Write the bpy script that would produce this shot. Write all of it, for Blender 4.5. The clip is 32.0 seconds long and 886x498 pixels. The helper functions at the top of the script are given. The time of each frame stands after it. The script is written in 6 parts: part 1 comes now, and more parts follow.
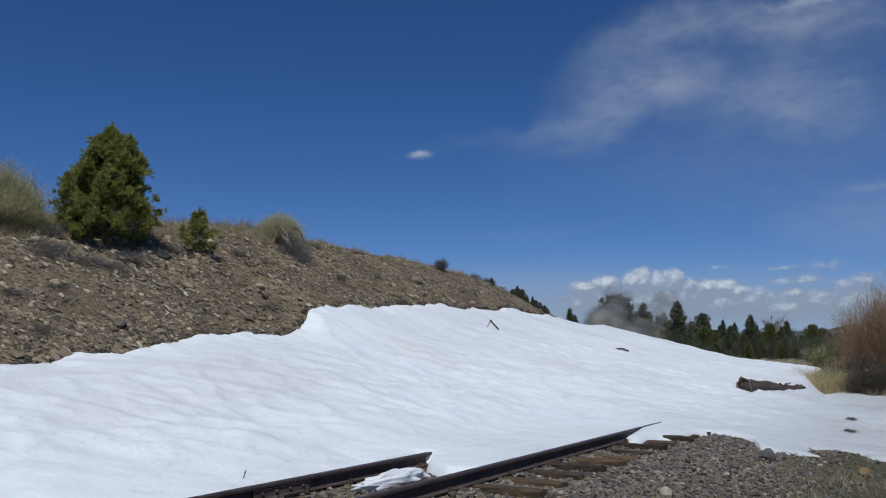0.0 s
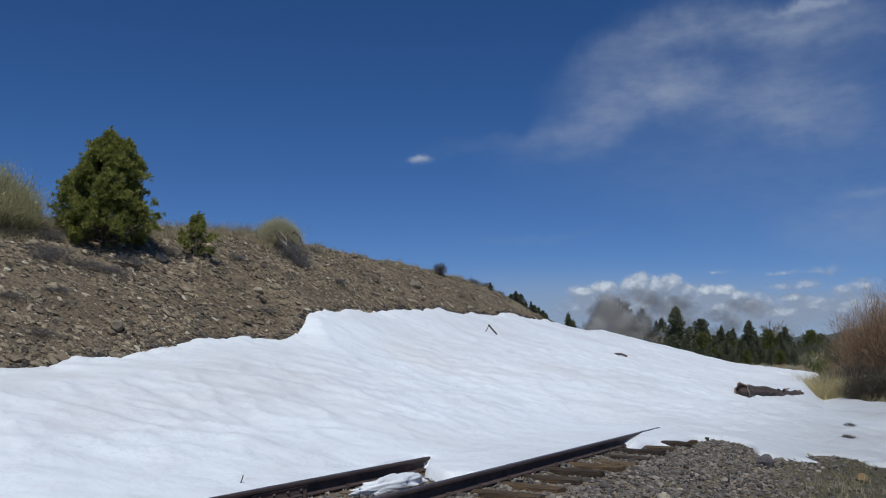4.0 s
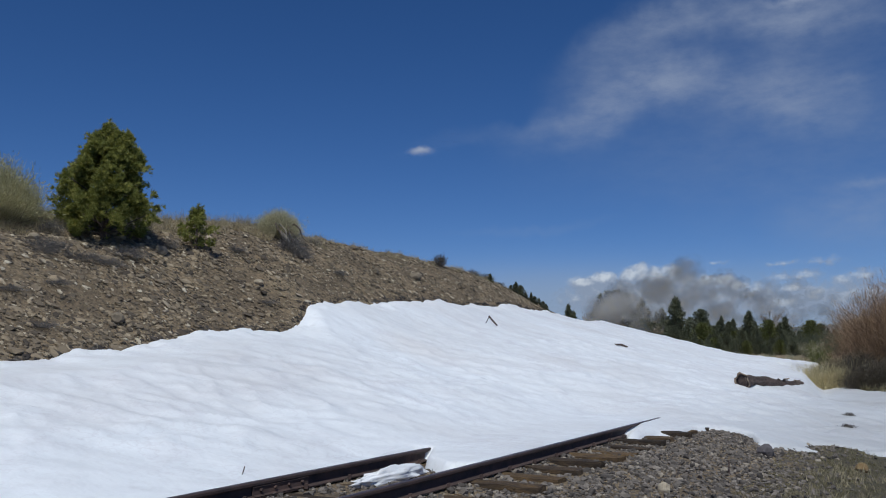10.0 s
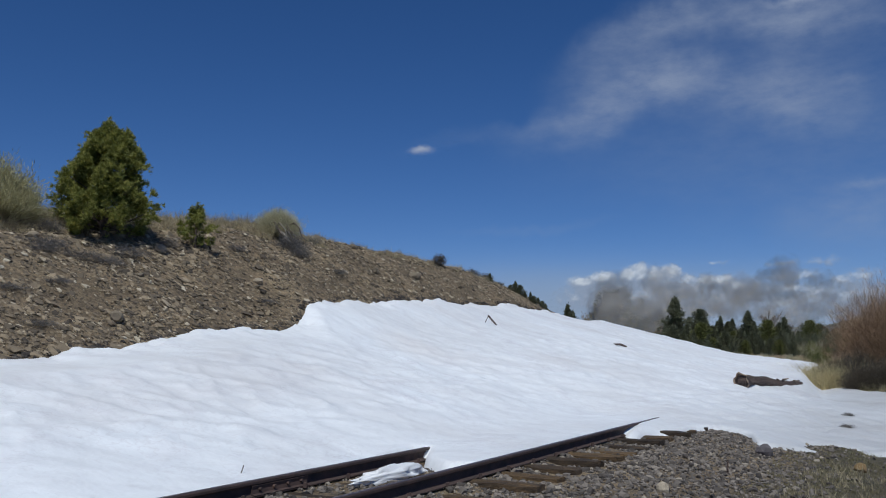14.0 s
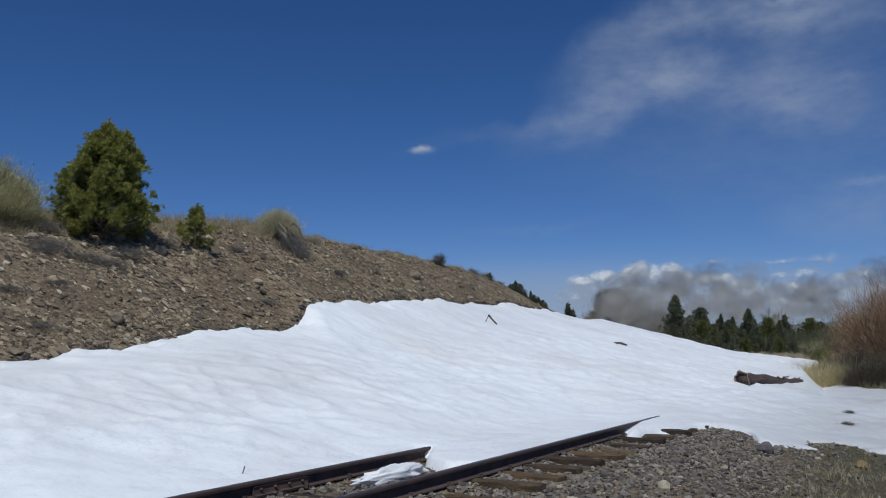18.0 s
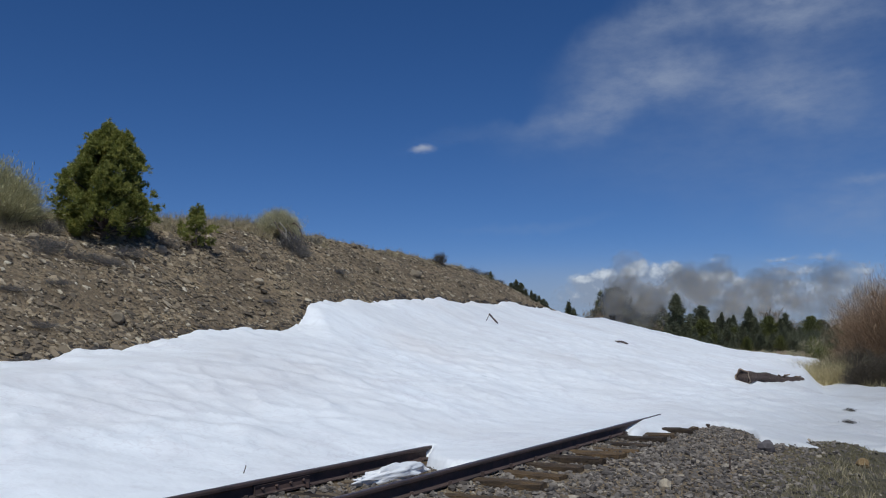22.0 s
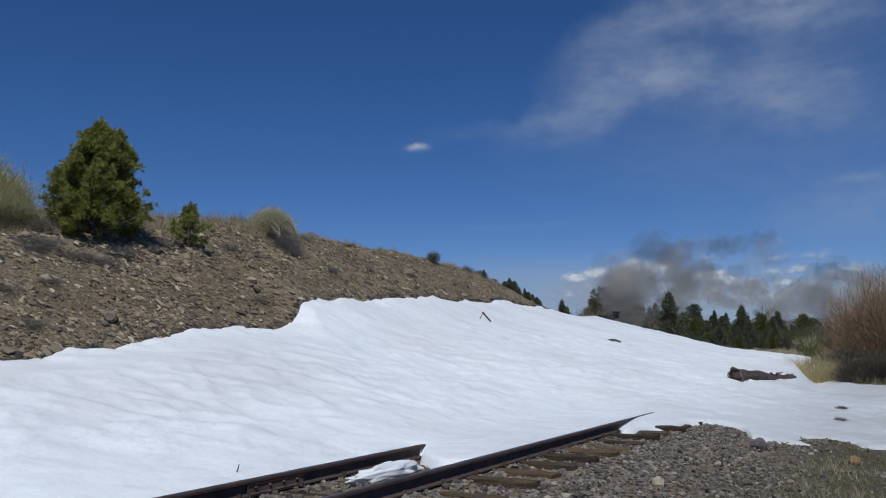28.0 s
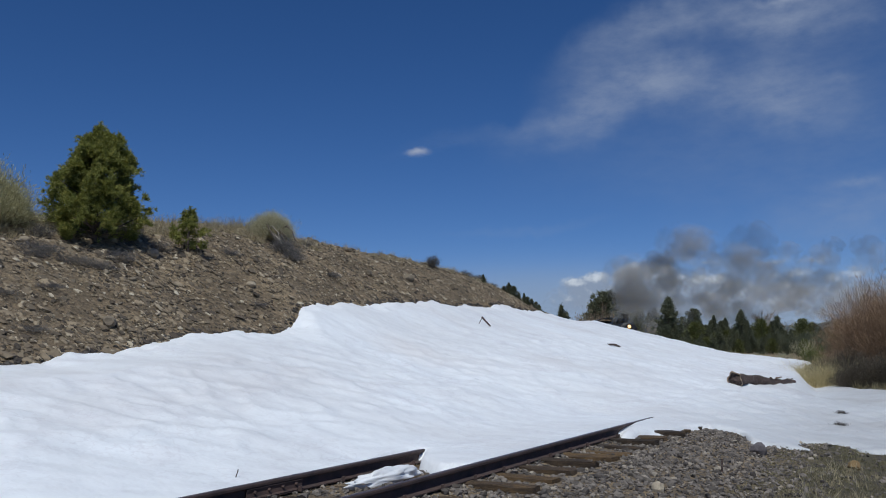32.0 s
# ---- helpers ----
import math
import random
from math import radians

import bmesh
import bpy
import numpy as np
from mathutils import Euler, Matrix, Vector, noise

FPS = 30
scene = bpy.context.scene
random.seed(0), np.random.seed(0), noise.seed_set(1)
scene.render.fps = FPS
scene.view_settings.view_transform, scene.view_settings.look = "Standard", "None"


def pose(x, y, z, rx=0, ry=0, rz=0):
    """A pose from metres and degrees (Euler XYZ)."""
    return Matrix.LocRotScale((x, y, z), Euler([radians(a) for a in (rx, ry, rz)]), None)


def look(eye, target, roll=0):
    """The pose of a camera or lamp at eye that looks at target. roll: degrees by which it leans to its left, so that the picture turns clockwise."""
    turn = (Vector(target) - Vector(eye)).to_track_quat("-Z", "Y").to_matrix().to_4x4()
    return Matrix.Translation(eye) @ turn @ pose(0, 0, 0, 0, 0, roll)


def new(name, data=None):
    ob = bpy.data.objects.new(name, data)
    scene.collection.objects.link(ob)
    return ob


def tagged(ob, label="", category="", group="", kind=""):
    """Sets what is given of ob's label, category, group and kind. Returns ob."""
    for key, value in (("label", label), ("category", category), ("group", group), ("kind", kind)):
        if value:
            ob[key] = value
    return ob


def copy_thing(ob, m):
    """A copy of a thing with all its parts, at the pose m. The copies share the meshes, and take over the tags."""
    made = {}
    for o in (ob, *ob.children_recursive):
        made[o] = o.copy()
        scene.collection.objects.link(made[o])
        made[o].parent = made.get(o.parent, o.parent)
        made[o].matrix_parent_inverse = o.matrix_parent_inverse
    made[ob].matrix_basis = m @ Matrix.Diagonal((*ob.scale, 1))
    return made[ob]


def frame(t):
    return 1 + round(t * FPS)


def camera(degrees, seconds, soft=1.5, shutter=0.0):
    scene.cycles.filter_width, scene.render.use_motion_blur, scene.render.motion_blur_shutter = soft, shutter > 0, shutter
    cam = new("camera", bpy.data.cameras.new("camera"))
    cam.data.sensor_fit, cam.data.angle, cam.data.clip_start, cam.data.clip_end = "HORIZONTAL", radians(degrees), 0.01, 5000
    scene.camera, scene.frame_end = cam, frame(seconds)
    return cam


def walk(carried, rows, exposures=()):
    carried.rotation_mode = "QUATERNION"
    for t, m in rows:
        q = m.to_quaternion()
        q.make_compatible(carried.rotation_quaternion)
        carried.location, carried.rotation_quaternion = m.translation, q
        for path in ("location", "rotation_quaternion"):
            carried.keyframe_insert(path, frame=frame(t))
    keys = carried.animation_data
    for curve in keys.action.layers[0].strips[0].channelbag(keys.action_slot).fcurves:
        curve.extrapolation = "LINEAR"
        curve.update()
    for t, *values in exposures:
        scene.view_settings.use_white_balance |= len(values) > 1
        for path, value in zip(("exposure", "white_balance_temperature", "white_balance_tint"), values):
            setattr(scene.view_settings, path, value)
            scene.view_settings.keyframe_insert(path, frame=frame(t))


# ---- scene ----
# Camera on the shoulder of a narrow-gauge line. Track coordinates: s along the line, n across it,
# positive towards the cut bank. Tie tops lie at z = 0.
PITCH0 = 7.531
TURNS = (
    (0, -0.107, -0.023, 0.073), (0.5, -0.051, -0.062, -0.062), (1, -0.053, -0.071, -0.072), (1.5, -0.053, -0.018, -0.064),
    (2, -0.019, -0.009, -0.023), (2.5, 0.001, 0.059, 0.000), (3, -0.003, 0.220, 0.228), (3.5, -0.012, 0.304, 0.258),
    (5.5, 0.005, 0.113, -0.003), (6, 0.000, 0.000, 0.000), (6.5, 0.113, -0.029, -0.060), (7, 0.113, -0.052, -0.031),
    (7.5, 0.002, -0.194, -0.066), (8, 0.011, -0.211, -0.084), (8.5, 0.053, -0.287, -0.135), (9, 0.077, -0.216, -0.178),
    (9.5, -0.069, -0.259, 0.062), (10, -0.007, -0.290, 0.005), (10.5, -0.056, -0.453, -0.123), (11, 0.092, -0.287, -0.234),
    (11.5, 0.030, -0.189, -0.179), (12, -0.013, -0.288, 0.016), (12.5, -0.035, -0.315, 0.167), (13, -0.017, -0.379, 0.087),
    (13.5, 0.034, -0.396, 0.149), (14, 0.031, -0.341, 0.145), (14.5, 0.018, -0.289, 0.152), (16.5, -0.053, -0.261, -0.117),
    (17, -0.022, -0.369, -0.217), (17.5, -0.081, -0.402, -0.175), (18, 0.033, -0.366, -0.170), (18.5, -0.032, -0.313, -0.301),
    (19, -0.125, -0.329, -0.301), (19.5, -0.163, -0.327, -0.336), (20, -0.169, -0.328, -0.278), (20.5, -0.141, -0.321, -0.298),
    (21, -0.126, -0.377, -0.368), (21.5, -0.081, -0.399, -0.318), (22, -0.007, -0.431, -0.311), (22.5, -0.018, -0.468, -0.292),
    (23, 0.045, -0.452, -0.285), (23.5, 0.128, -0.403, -0.308), (24, 0.311, -0.413, -0.268), (24.5, 0.330, -0.420, -0.301),
    (25, 0.382, -0.431, -0.281), (25.5, 0.384, -0.406, -0.296), (27.5, 0.450, -0.441, -0.435), (28, 0.449, -0.535, -0.390),
    (28.5, 0.429, -0.548, -0.483), (29, 0.483, -0.513, -0.526), (29.5, 0.474, -0.494, -0.480), (30, 0.450, -0.542, -0.487),
    (30.5, 0.434, -0.564, -0.512), (31, 0.538, -0.430, -0.588), (31.5, 0.550, -0.294, -0.516), (32, 0.499, -0.219, -0.405))
# seconds, pan to the right, tilt up, lean (degrees)
cam = camera(55.98, 32.0, soft=1.0)


def cam_pose(pan, tilt, lean):
    p, y = radians(PITCH0 + tilt), radians(pan)
    eye = Vector((0.0, 0.0, 1.04))
    return look(eye, eye + Vector((math.sin(y) * math.cos(p), math.cos(y) * math.cos(p), math.sin(p))), lean)


walk(cam, [(t, cam_pose(a, b, c)) for t, a, b, c in TURNS], exposures=[(0, -0.28, 6080, 4), (32, -0.28, 6080, 4)])

# ---- sky, sun ----
SUN_AZ, SUN_EL = radians(186), radians(58)      # clockwise from +y
world = bpy.data.worlds.new("sky")
scene.world = world
scene.cycles.transparent_max_bounces = 48
world.use_nodes = True
wn = world.node_tree.nodes
bg = wn["Background"]
sky = wn.new("ShaderNodeTexSky")
sky.sky_type = "NISHITA"
sky.sun_disc = False
sky.sun_elevation, sky.sun_rotation = SUN_EL, SUN_AZ
sky.altitude, sky.air_density, sky.dust_density, sky.ozone_density = 2800, 1.0, 0.15, 4.0
deep = wn.new("ShaderNodeHueSaturation")
deep.inputs["Saturation"].default_value, deep.inputs["Value"].default_value = 1.2, 0.88
world.node_tree.links.new(sky.outputs[0], deep.inputs["Color"])
tone = wn.new("ShaderNodeMix")
tone.data_type, tone.blend_type = "RGBA", "MULTIPLY"
tone.inputs[0].default_value, tone.inputs[7].default_value = 1.0, (1.06, 0.95, 1.11, 1)
world.node_tree.links.new(deep.outputs[0], tone.inputs[6])
world.node_tree.links.new(tone.outputs[2], bg.inputs[0])
bg.inputs[1].default_value = 0.085
sun_data = bpy.data.lights.new("sun", "SUN")
sun_data.energy, sun_data.angle, sun_data.color = 3.45, radians(0.53), (1.0, 0.965, 0.915)
sun = new("sun", sun_data)
sun_dir = Vector((math.sin(SUN_AZ) * math.cos(SUN_EL), math.cos(SUN_AZ) * math.cos(SUN_EL), math.sin(SUN_EL)))
sun.matrix_world = look(sun_dir * 60, (0, 0, 0))

# ---- plan of the line ----
TH = radians(29)
DX, DY = math.sin(TH), math.cos(TH)
NX, NY = -DY, DX
OFF, S1, S2, RAD = 3.77, 12.0, 70.0, 114.0
P0X, P0Y = NX * OFF, NY * OFF
CX, CY = P0X + DX * S1 + NX * RAD, P0Y + DY * S1 + NY * RAD
A2 = (S2 - S1) / RAD


def heading(s):
    """Angle of the line clockwise from +y."""
    return TH - min(max(s - S1, 0.0), S2 - S1) / RAD


def at_track(s, n):
    """World x, y of track coordinates, on arrays or numbers."""
    s, n = np.asarray(s, float), np.asarray(n, float)
    a = np.clip(s - S1, 0, S2 - S1) / RAD
    ux, uy = -NX * np.cos(a) + DX * np.sin(a), -NY * np.cos(a) + DY * np.sin(a)
    tx, ty = DX * np.cos(a) + NX * np.sin(a), DY * np.cos(a) + NY * np.sin(a)
    extra = np.where(s < S1, s - S1, np.where(s > S2, s - S2, 0.0))
    return CX + (RAD - n) * ux + tx * extra, CY + (RAD - n) * uy + ty * extra


def to_track(x, y):
    x, y = np.asarray(x, float), np.asarray(y, float)
    s0 = (x - P0X) * DX + (y - P0Y) * DY
    n0 = (x - P0X) * NX + (y - P0Y) * NY
    dx, dy = x - CX, y - CY
    ang = np.arctan2(dx * DX + dy * DY, -(dx * NX + dy * NY))
    sa, na = S1 + RAD * ang, RAD - np.hypot(dx, dy)
    hx, hy = math.sin(TH - A2), math.cos(TH - A2)
    ex, ey = at_track(S2, 0.0)
    s2 = S2 + (x - ex) * hx + (y - ey) * hy
    n2 = -(x - ex) * hy + (y - ey) * hx
    late = (s2 > S2) & (s0 > S1) & (ang > 0)
    return np.where(s0 < S1, s0, np.where(late, s2, sa)), np.where(s0 < S1, n0, np.where(late, n2, na))


def vnoise(x, y, seed=0):
    """Smooth value noise in the plane, -1 to 1, on arrays."""
    x, y = np.broadcast_arrays(np.asarray(x, float), np.asarray(y, float))
    xi, yi = np.floor(x), np.floor(y)
    fx, fy = x - xi, y - yi
    fx, fy = fx * fx * fx * (fx * (fx * 6 - 15) + 10), fy * fy * fy * (fy * (fy * 6 - 15) + 10)

    def h(a, b):
        v = np.sin(a * 127.1 + b * 311.7 + seed * 74.7) * 43758.5453
        return (v - np.floor(v)) * 2 - 1
    top = h(xi, yi) * (1 - fx) + h(xi + 1, yi) * fx
    low = h(xi, yi + 1) * (1 - fx) + h(xi + 1, yi + 1) * fx
    return top * (1 - fy) + low * fy


def fbm(x, y, seed=0, octaves=4):
    out, amp, k = 0.0, 1.0, 1.0
    for i in range(octaves):
        out = out + amp * vnoise(np.asarray(x) * k + i * 17.3, np.asarray(y) * k - i * 9.1, seed + i)
        amp, k = amp * 0.5, k * 2.03
    return out / 1.9


def step(a, b, x):
    t = np.clip((np.asarray(x, float) - a) / (b - a), 0, 1)
    return t * t * (3 - 2 * t)


CREST_N = 9.0


def crest_z(s):
    return np.interp(s, [-30, 7.6, 11.5, 14, 26, 30, 34, 38, 60, 90], [2.4, 3.2, 3.68, 3.88, 3.98, 3.87, 3.58, 3.4, 3.2, 2.0])


def track_z(s):
    """Rise of the rails beyond the drift."""
    return 0.74 * step(46, 73, s)


def ground_z(x, y, fine=1.0):
    """Height of the bare ground."""
    s, n = to_track(x, y)
    r = np.hypot(x, y)
    zc = crest_z(s)
    wob = 0.16 * fbm(s / 3.1, n / 3.0, 3)
    q = np.clip((n - 2.3 + wob) / (CREST_N - 2.3), 0, None)
    bank = np.where(q < 1, zc * (q - 0.12 * np.sin(q * math.pi * 2) / 2), 0)
    crest = zc + 0.018 * np.clip(n - CREST_N, 0, 60) + 0.12 * fbm(s / 2.0, n / 2.0, 5)
    soft = step(0.86, 1.12, q)
    bank = bank * (1 - soft) + crest * soft
    bed = -0.06 + 0.045 * step(-0.75, -0.5, n) * step(0.75, 0.5, n) + track_z(s) - 0.215 * step(-1.35, -2.7, n) - 0.1 * step(-2.7, -3.6, n)
    right = 0.5 * step(13, 27, s) * step(-1.0, -4, n) + 0.4 * step(30, 70, r) * step(-2.5, -6, n)
    z = np.where(n > 2.0, np.maximum(bank - 0.06 * step(2.9, 2.3, n), -0.06), bed + right)
    z = z + fine * (0.1 * fbm(s / 0.8, n / 0.7, 11) + 0.05 * fbm(s / 0.22, n / 0.2, 12, 3)) * step(2.2, 3.4, n)
    z = z + fine * (0.05 * fbm(x / 1.1, y / 1.1, 21) + 0.012 * fbm(x / 0.15, y / 0.15, 22, 3)) * step(-2.3, -3.2, n)
    hill = 120 * np.exp(-((x - 1800) / 400.0) ** 2 - ((y - 3200) / 500.0) ** 2)
    far = step(400, 2200, r) * (45 + 35 * fbm(x / 900.0, y / 900.0, 31)) + hill + 1.0 * step(120, 500, r) * fbm(x / 60.0, y / 60.0, 33)
    return z + far


def snow_edge_up(s):
    """Upper edge of the drift against the bank."""
    return np.interp(s, [-20, 5.17, 5.56, 6.11, 6.57, 7.28, 8.14, 8.61, 9.67, 10.78, 11.4, 11.97, 12.69, 14.61, 15.64, 18.5, 22.4, 28.97, 35.65, 60], [4.68, 4.68, 4.72, 4.74, 4.86, 4.94, 5.09, 5.21, 5.18, 5.17, 5.38, 5.65, 5.85, 5.89, 6.07, 6.18, 6.26, 6.45, 7.05, 6.5])


def snow_edge_low(n):
    """Along the line, where the drift starts at that distance from it."""
    return np.interp(n, [-12, -7, -5, -3.4, -3.08, -2.68, -2.31, -2.15, -1.97, -1.73, -1.52, -1.24, -1.04, -0.96, -0.78, -0.69, -0.6, -0.535, -0.47, -0.455, -0.1, 0.22, 0.44, 0.5, 0.53],
                     [15.5, 14.2, 13.5, 13.2, 12.95, 12.5, 12.15, 11.96, 11.86, 12.53, 12.68, 12.92, 12.3, 11.5, 11.32, 10.68, 10.39, 10.7, 10.7, 6.8, 6.65, 6.85, 7.3, 7.2, -60])


def snow_edge_right(s):
    return np.interp(s, [8, 14, 19, 21.5, 23, 24.2, 26, 27.3, 28.4, 29.5, 32, 36, 60], [-9.5, -9, -7, -5.8, -4.6, -3.5, -3.2, -3.0, -2.0, -2.0, -2.7, -3.6, -3.6])


def snow_base(s, n):
    a = np.interp(s, [-20, 0, 6.4, 7.4, 9, 12.5, 13.5, 16, 22, 28, 36, 46, 56, 64], [0.0, 0.02, 0.06, 0.11, 0.118, 0.138, 0.22, 0.4, 0.70, 0.93, 1.1, 1.04, 0.4, -0.1])
    b = np.interp(s, [-20, 0, 12, 24, 32, 42, 50, 60], [0.2, 0.205, 0.22, 0.243, 0.256, 0.27, 0.3, 0.3])
    level = step(15.5, 12.5, s)                       # nearly level between the rails
    flat = 0.25 * np.clip(n, -0.5, 0.5) + np.where(n > 0.5, n - 0.5 + 0.4 * step(0.5, 2.2, n), np.where(n < -0.5, n + 0.5, 0))
    slope = np.where(n > 0, n, n * np.interp(s, [12, 25, 30], [1.0, 0.8, 0.45]))
    return a + b * (slope * (1 - level) + flat * level)


HOLES = ((13.05, -2.8, 0.55, 0.34),)


def snow_depth(x, y):
    """Height of the snow above the ground, and the distance to its edge; negative where there is none."""
    s, n = to_track(x, y)
    g = ground_z(x, y)
    wob = 0.13 * fbm(s / 1.1, n / 0.9, 41) + 0.05 * fbm(s / 0.3, n / 0.3, 42) * step(2.5, 1.0, n)
    rails = (n > -0.5) & (n < 0.7) & (s < 11.4)
    calm = 1 - 0.88 * step(1.6, 0.7, np.abs(n)) * step(15, 12.5, s)
    calm = calm * (1 - 0.5 * step(2.5, 5, n))
    tight = np.where(rails, 0.15, 1.0) * (1 - 0.72 * step(2.0, 3.5, n))
    up = snow_edge_up(s) - 0.05 - n + wob * tight
    low = s - snow_edge_low(n) + wob * tight * 1.6
    right = n - snow_edge_right(s) + wob * tight
    for hs, hn, ws, wn2 in HOLES:
        away = np.hypot((s - hs) / ws, (n - hn) / wn2)
        right = np.minimum(right, (away - 1) * 0.3 + 1.2 * wob + np.clip(away - 2, 0, None) ** 2)
    d = np.minimum(np.minimum(up, low), np.minimum(right, (62 - s) * 0.3))
    u, v = x * 0.83 + y * 0.56, y * 0.83 - x * 0.56
    cup = np.abs(fbm(u / 0.75, v / 0.5, 51, 2)) + 0.6 * np.abs(fbm(u / 0.36, v / 0.25, 54, 2))
    ripple = 0.055 - 0.095 * np.sqrt(cup + 0.02) + 0.035 * fbm(u / 1.5, v / 0.9, 52, 2) + 0.04 * fbm(u / 3.4, v / 2.2, 53, 2)
    soft = 0.3 * step(0.8, 3.8, n) + 0.04
    under = ground_z(x, y, 0.0) + 0.07
    body = soft * np.logaddexp(snow_base(s, n) / soft, under / soft) + ripple * calm * step(0.0, 1.3, d)

    hollow = step(20.0, 21.4, s + 0.3 * wob) * step(-1.9, -2.5, n) * step(31, 28.5, s)      # melted out beside the willows
    body = body * (1 - hollow) + (ground_z(x, y, 0.0) + 0.06 + 0.3 * ripple) * hollow

    def lip(e, root, slope):
        return np.where(e > 0, root * np.sqrt(np.clip(e, 0, None)) + slope * np.clip(e, 0, None) + 0.012, e * 1.5)
    smooth_ground = ground_z(x, y, 0.0) - g
    edge = np.minimum(smooth_ground * step(0.1, 0.6, up) + lip(up, 0.045, np.interp(s, [20, 32], [0.36, 0.45]) * (1 + 0.8 * step(1.0, 3.0, up))), lip(low, np.where(rails, 0.3, 0.09), np.where(rails, 0.4, 0.04 + 0.08 * step(-0.9, -1.6, n) + 0.3 * step(12.2, 13.5, s))))
    edge = np.minimum(edge, lip(np.minimum(right, (62 - s) * 0.3), np.interp(s, [14, 26], [0.07, 0.35]), np.interp(s, [14, 26], [0.1, 0.8])))
    return np.minimum(body - g, edge), d


# ---- materials ----
def mat(name, rough=0.8, metal=0.0):
    m = bpy.data.materials.new(name)
    m.use_nodes = True
    b = m.node_tree.nodes["Principled BSDF"]
    b.inputs["Roughness"].default_value, b.inputs["Metallic"].default_value = rough, metal
    return m, m.node_tree.nodes, m.node_tree.links, b


def ramp_node(nodes, stops):
    r = nodes.new("ShaderNodeValToRGB")
    while len(r.color_ramp.elements) < len(stops):
        r.color_ramp.elements.new(0.5)
    for e, (p, c) in zip(r.color_ramp.elements, stops):
        e.position, e.color = p, (*c, 1)
    return r


def noise_node(nodes, links, scale, detail=4.0, coord="Object", rough=0.6, stretch=None):
    tc = nodes.new("ShaderNodeTexCoord")
    nz = nodes.new("ShaderNodeTexNoise")
    nz.inputs["Scale"].default_value, nz.inputs["Detail"].default_value, nz.inputs["Roughness"].default_value = scale, detail, rough
    if stretch:
        mp = nodes.new("ShaderNodeMapping")
        mp.inputs["Scale"].default_value = stretch
        links.new(tc.outputs[coord], mp.inputs[0])
        links.new(mp.outputs[0], nz.inputs["Vector"])
    else:
        links.new(tc.outputs[coord], nz.inputs["Vector"])
    return nz


def mix_col(nodes, links, fac, a, b, kind="MIX"):
    m = nodes.new("ShaderNodeMix")
    m.data_type, m.blend_type = "RGBA", kind
    for sock, v in ((m.inputs[0], fac), (m.inputs[6], a), (m.inputs[7], b)):
        if hasattr(v, "links"):
            links.new(v, sock)
        elif isinstance(v, (int, float)):
            sock.default_value = v
        else:
            sock.default_value = (*v, 1)
    return m.outputs[2]


def bump(nodes, links, bsdf, height, strength=0.4, dist=0.02):
    b = nodes.new("ShaderNodeBump")
    b.inputs["Strength"].default_value, b.inputs["Distance"].default_value = strength, dist
    links.new(height, b.inputs["Height"])
    links.new(b.outputs[0], bsdf.inputs["Normal"])


def surface(name, stops, scale=8.0, rough=0.85, metal=0.0, fine=60.0, fine_amt=0.35, relief=0.4, dist=0.01, random_by=None, spread=0.5, stretch=None):
    """Noise-coloured surface with a second, finer grain; random_by: 'object' or 'island' varies each piece."""
    m, nd, lk, b = mat(name, rough, metal)
    n1 = noise_node(nd, lk, scale, 5.0, stretch=stretch)
    n2 = noise_node(nd, lk, fine, 3.0, stretch=stretch)
    src = n1.outputs["Fac"]
    if random_by:
        if random_by == "object":
            info = nd.new("ShaderNodeObjectInfo")
            rnd = info.outputs["Random"]
        else:
            info = nd.new("ShaderNodeNewGeometry")
            rnd = info.outputs["Random Per Island"]
        mth = nd.new("ShaderNodeMix")
        mth.data_type = "FLOAT"
        mth.inputs[0].default_value = spread
        lk.new(src, mth.inputs[2])
        lk.new(rnd, mth.inputs[3])
        src = mth.outputs[0]
    rp = ramp_node(nd, stops)
    lk.new(src, rp.inputs[0])
    g = ramp_node(nd, [(0.3, (0.45, 0.45, 0.45)), (0.7, (1, 1, 1))])
    lk.new(n2.outputs["Fac"], g.inputs[0])
    lk.new(mix_col(nd, lk, fine_amt, rp.outputs[0], g.outputs[0], "MULTIPLY"), b.inputs["Base Color"])
    bump(nd, lk, b, n2.outputs["Fac"], relief, dist)
    return m


M_STONE = surface("field_stone", [(0.05, (0.06, 0.047, 0.035)), (0.5, (0.195, 0.15, 0.1)), (0.8, (0.36, 0.28, 0.18)), (0.94, (0.66, 0.58, 0.44))], 3, 0.9, 0, 50, 0.35, 0.5, 0.01, "island", 0.8)
M_ROCK = surface("boulder_stone", [(0.1, (0.13, 0.103, 0.075)), (0.5, (0.28, 0.225, 0.155)), (0.9, (0.5, 0.42, 0.31))], 5, 0.9, 0, 60, 0.4, 0.5, 0.01, "object", 0.7)
M_BALLAST = surface("ballast_stone", [(0.1, (0.07, 0.058, 0.049)), (0.5, (0.165, 0.14, 0.118)), (0.85, (0.27, 0.228, 0.188)), (0.97, (0.48, 0.41, 0.31))], 20, 0.85, 0, 90, 0.35, 0.4, 0.004, "island", 0.85)
M_BALLASTPIECE = surface("large_ballast_stone", [(0.1, (0.07, 0.058, 0.05)), (0.5, (0.165, 0.14, 0.12)), (0.85, (0.27, 0.228, 0.19)), (0.97, (0.5, 0.43, 0.33))], 20, 0.85, 0, 90, 0.35, 0.4, 0.004, "object", 0.85)
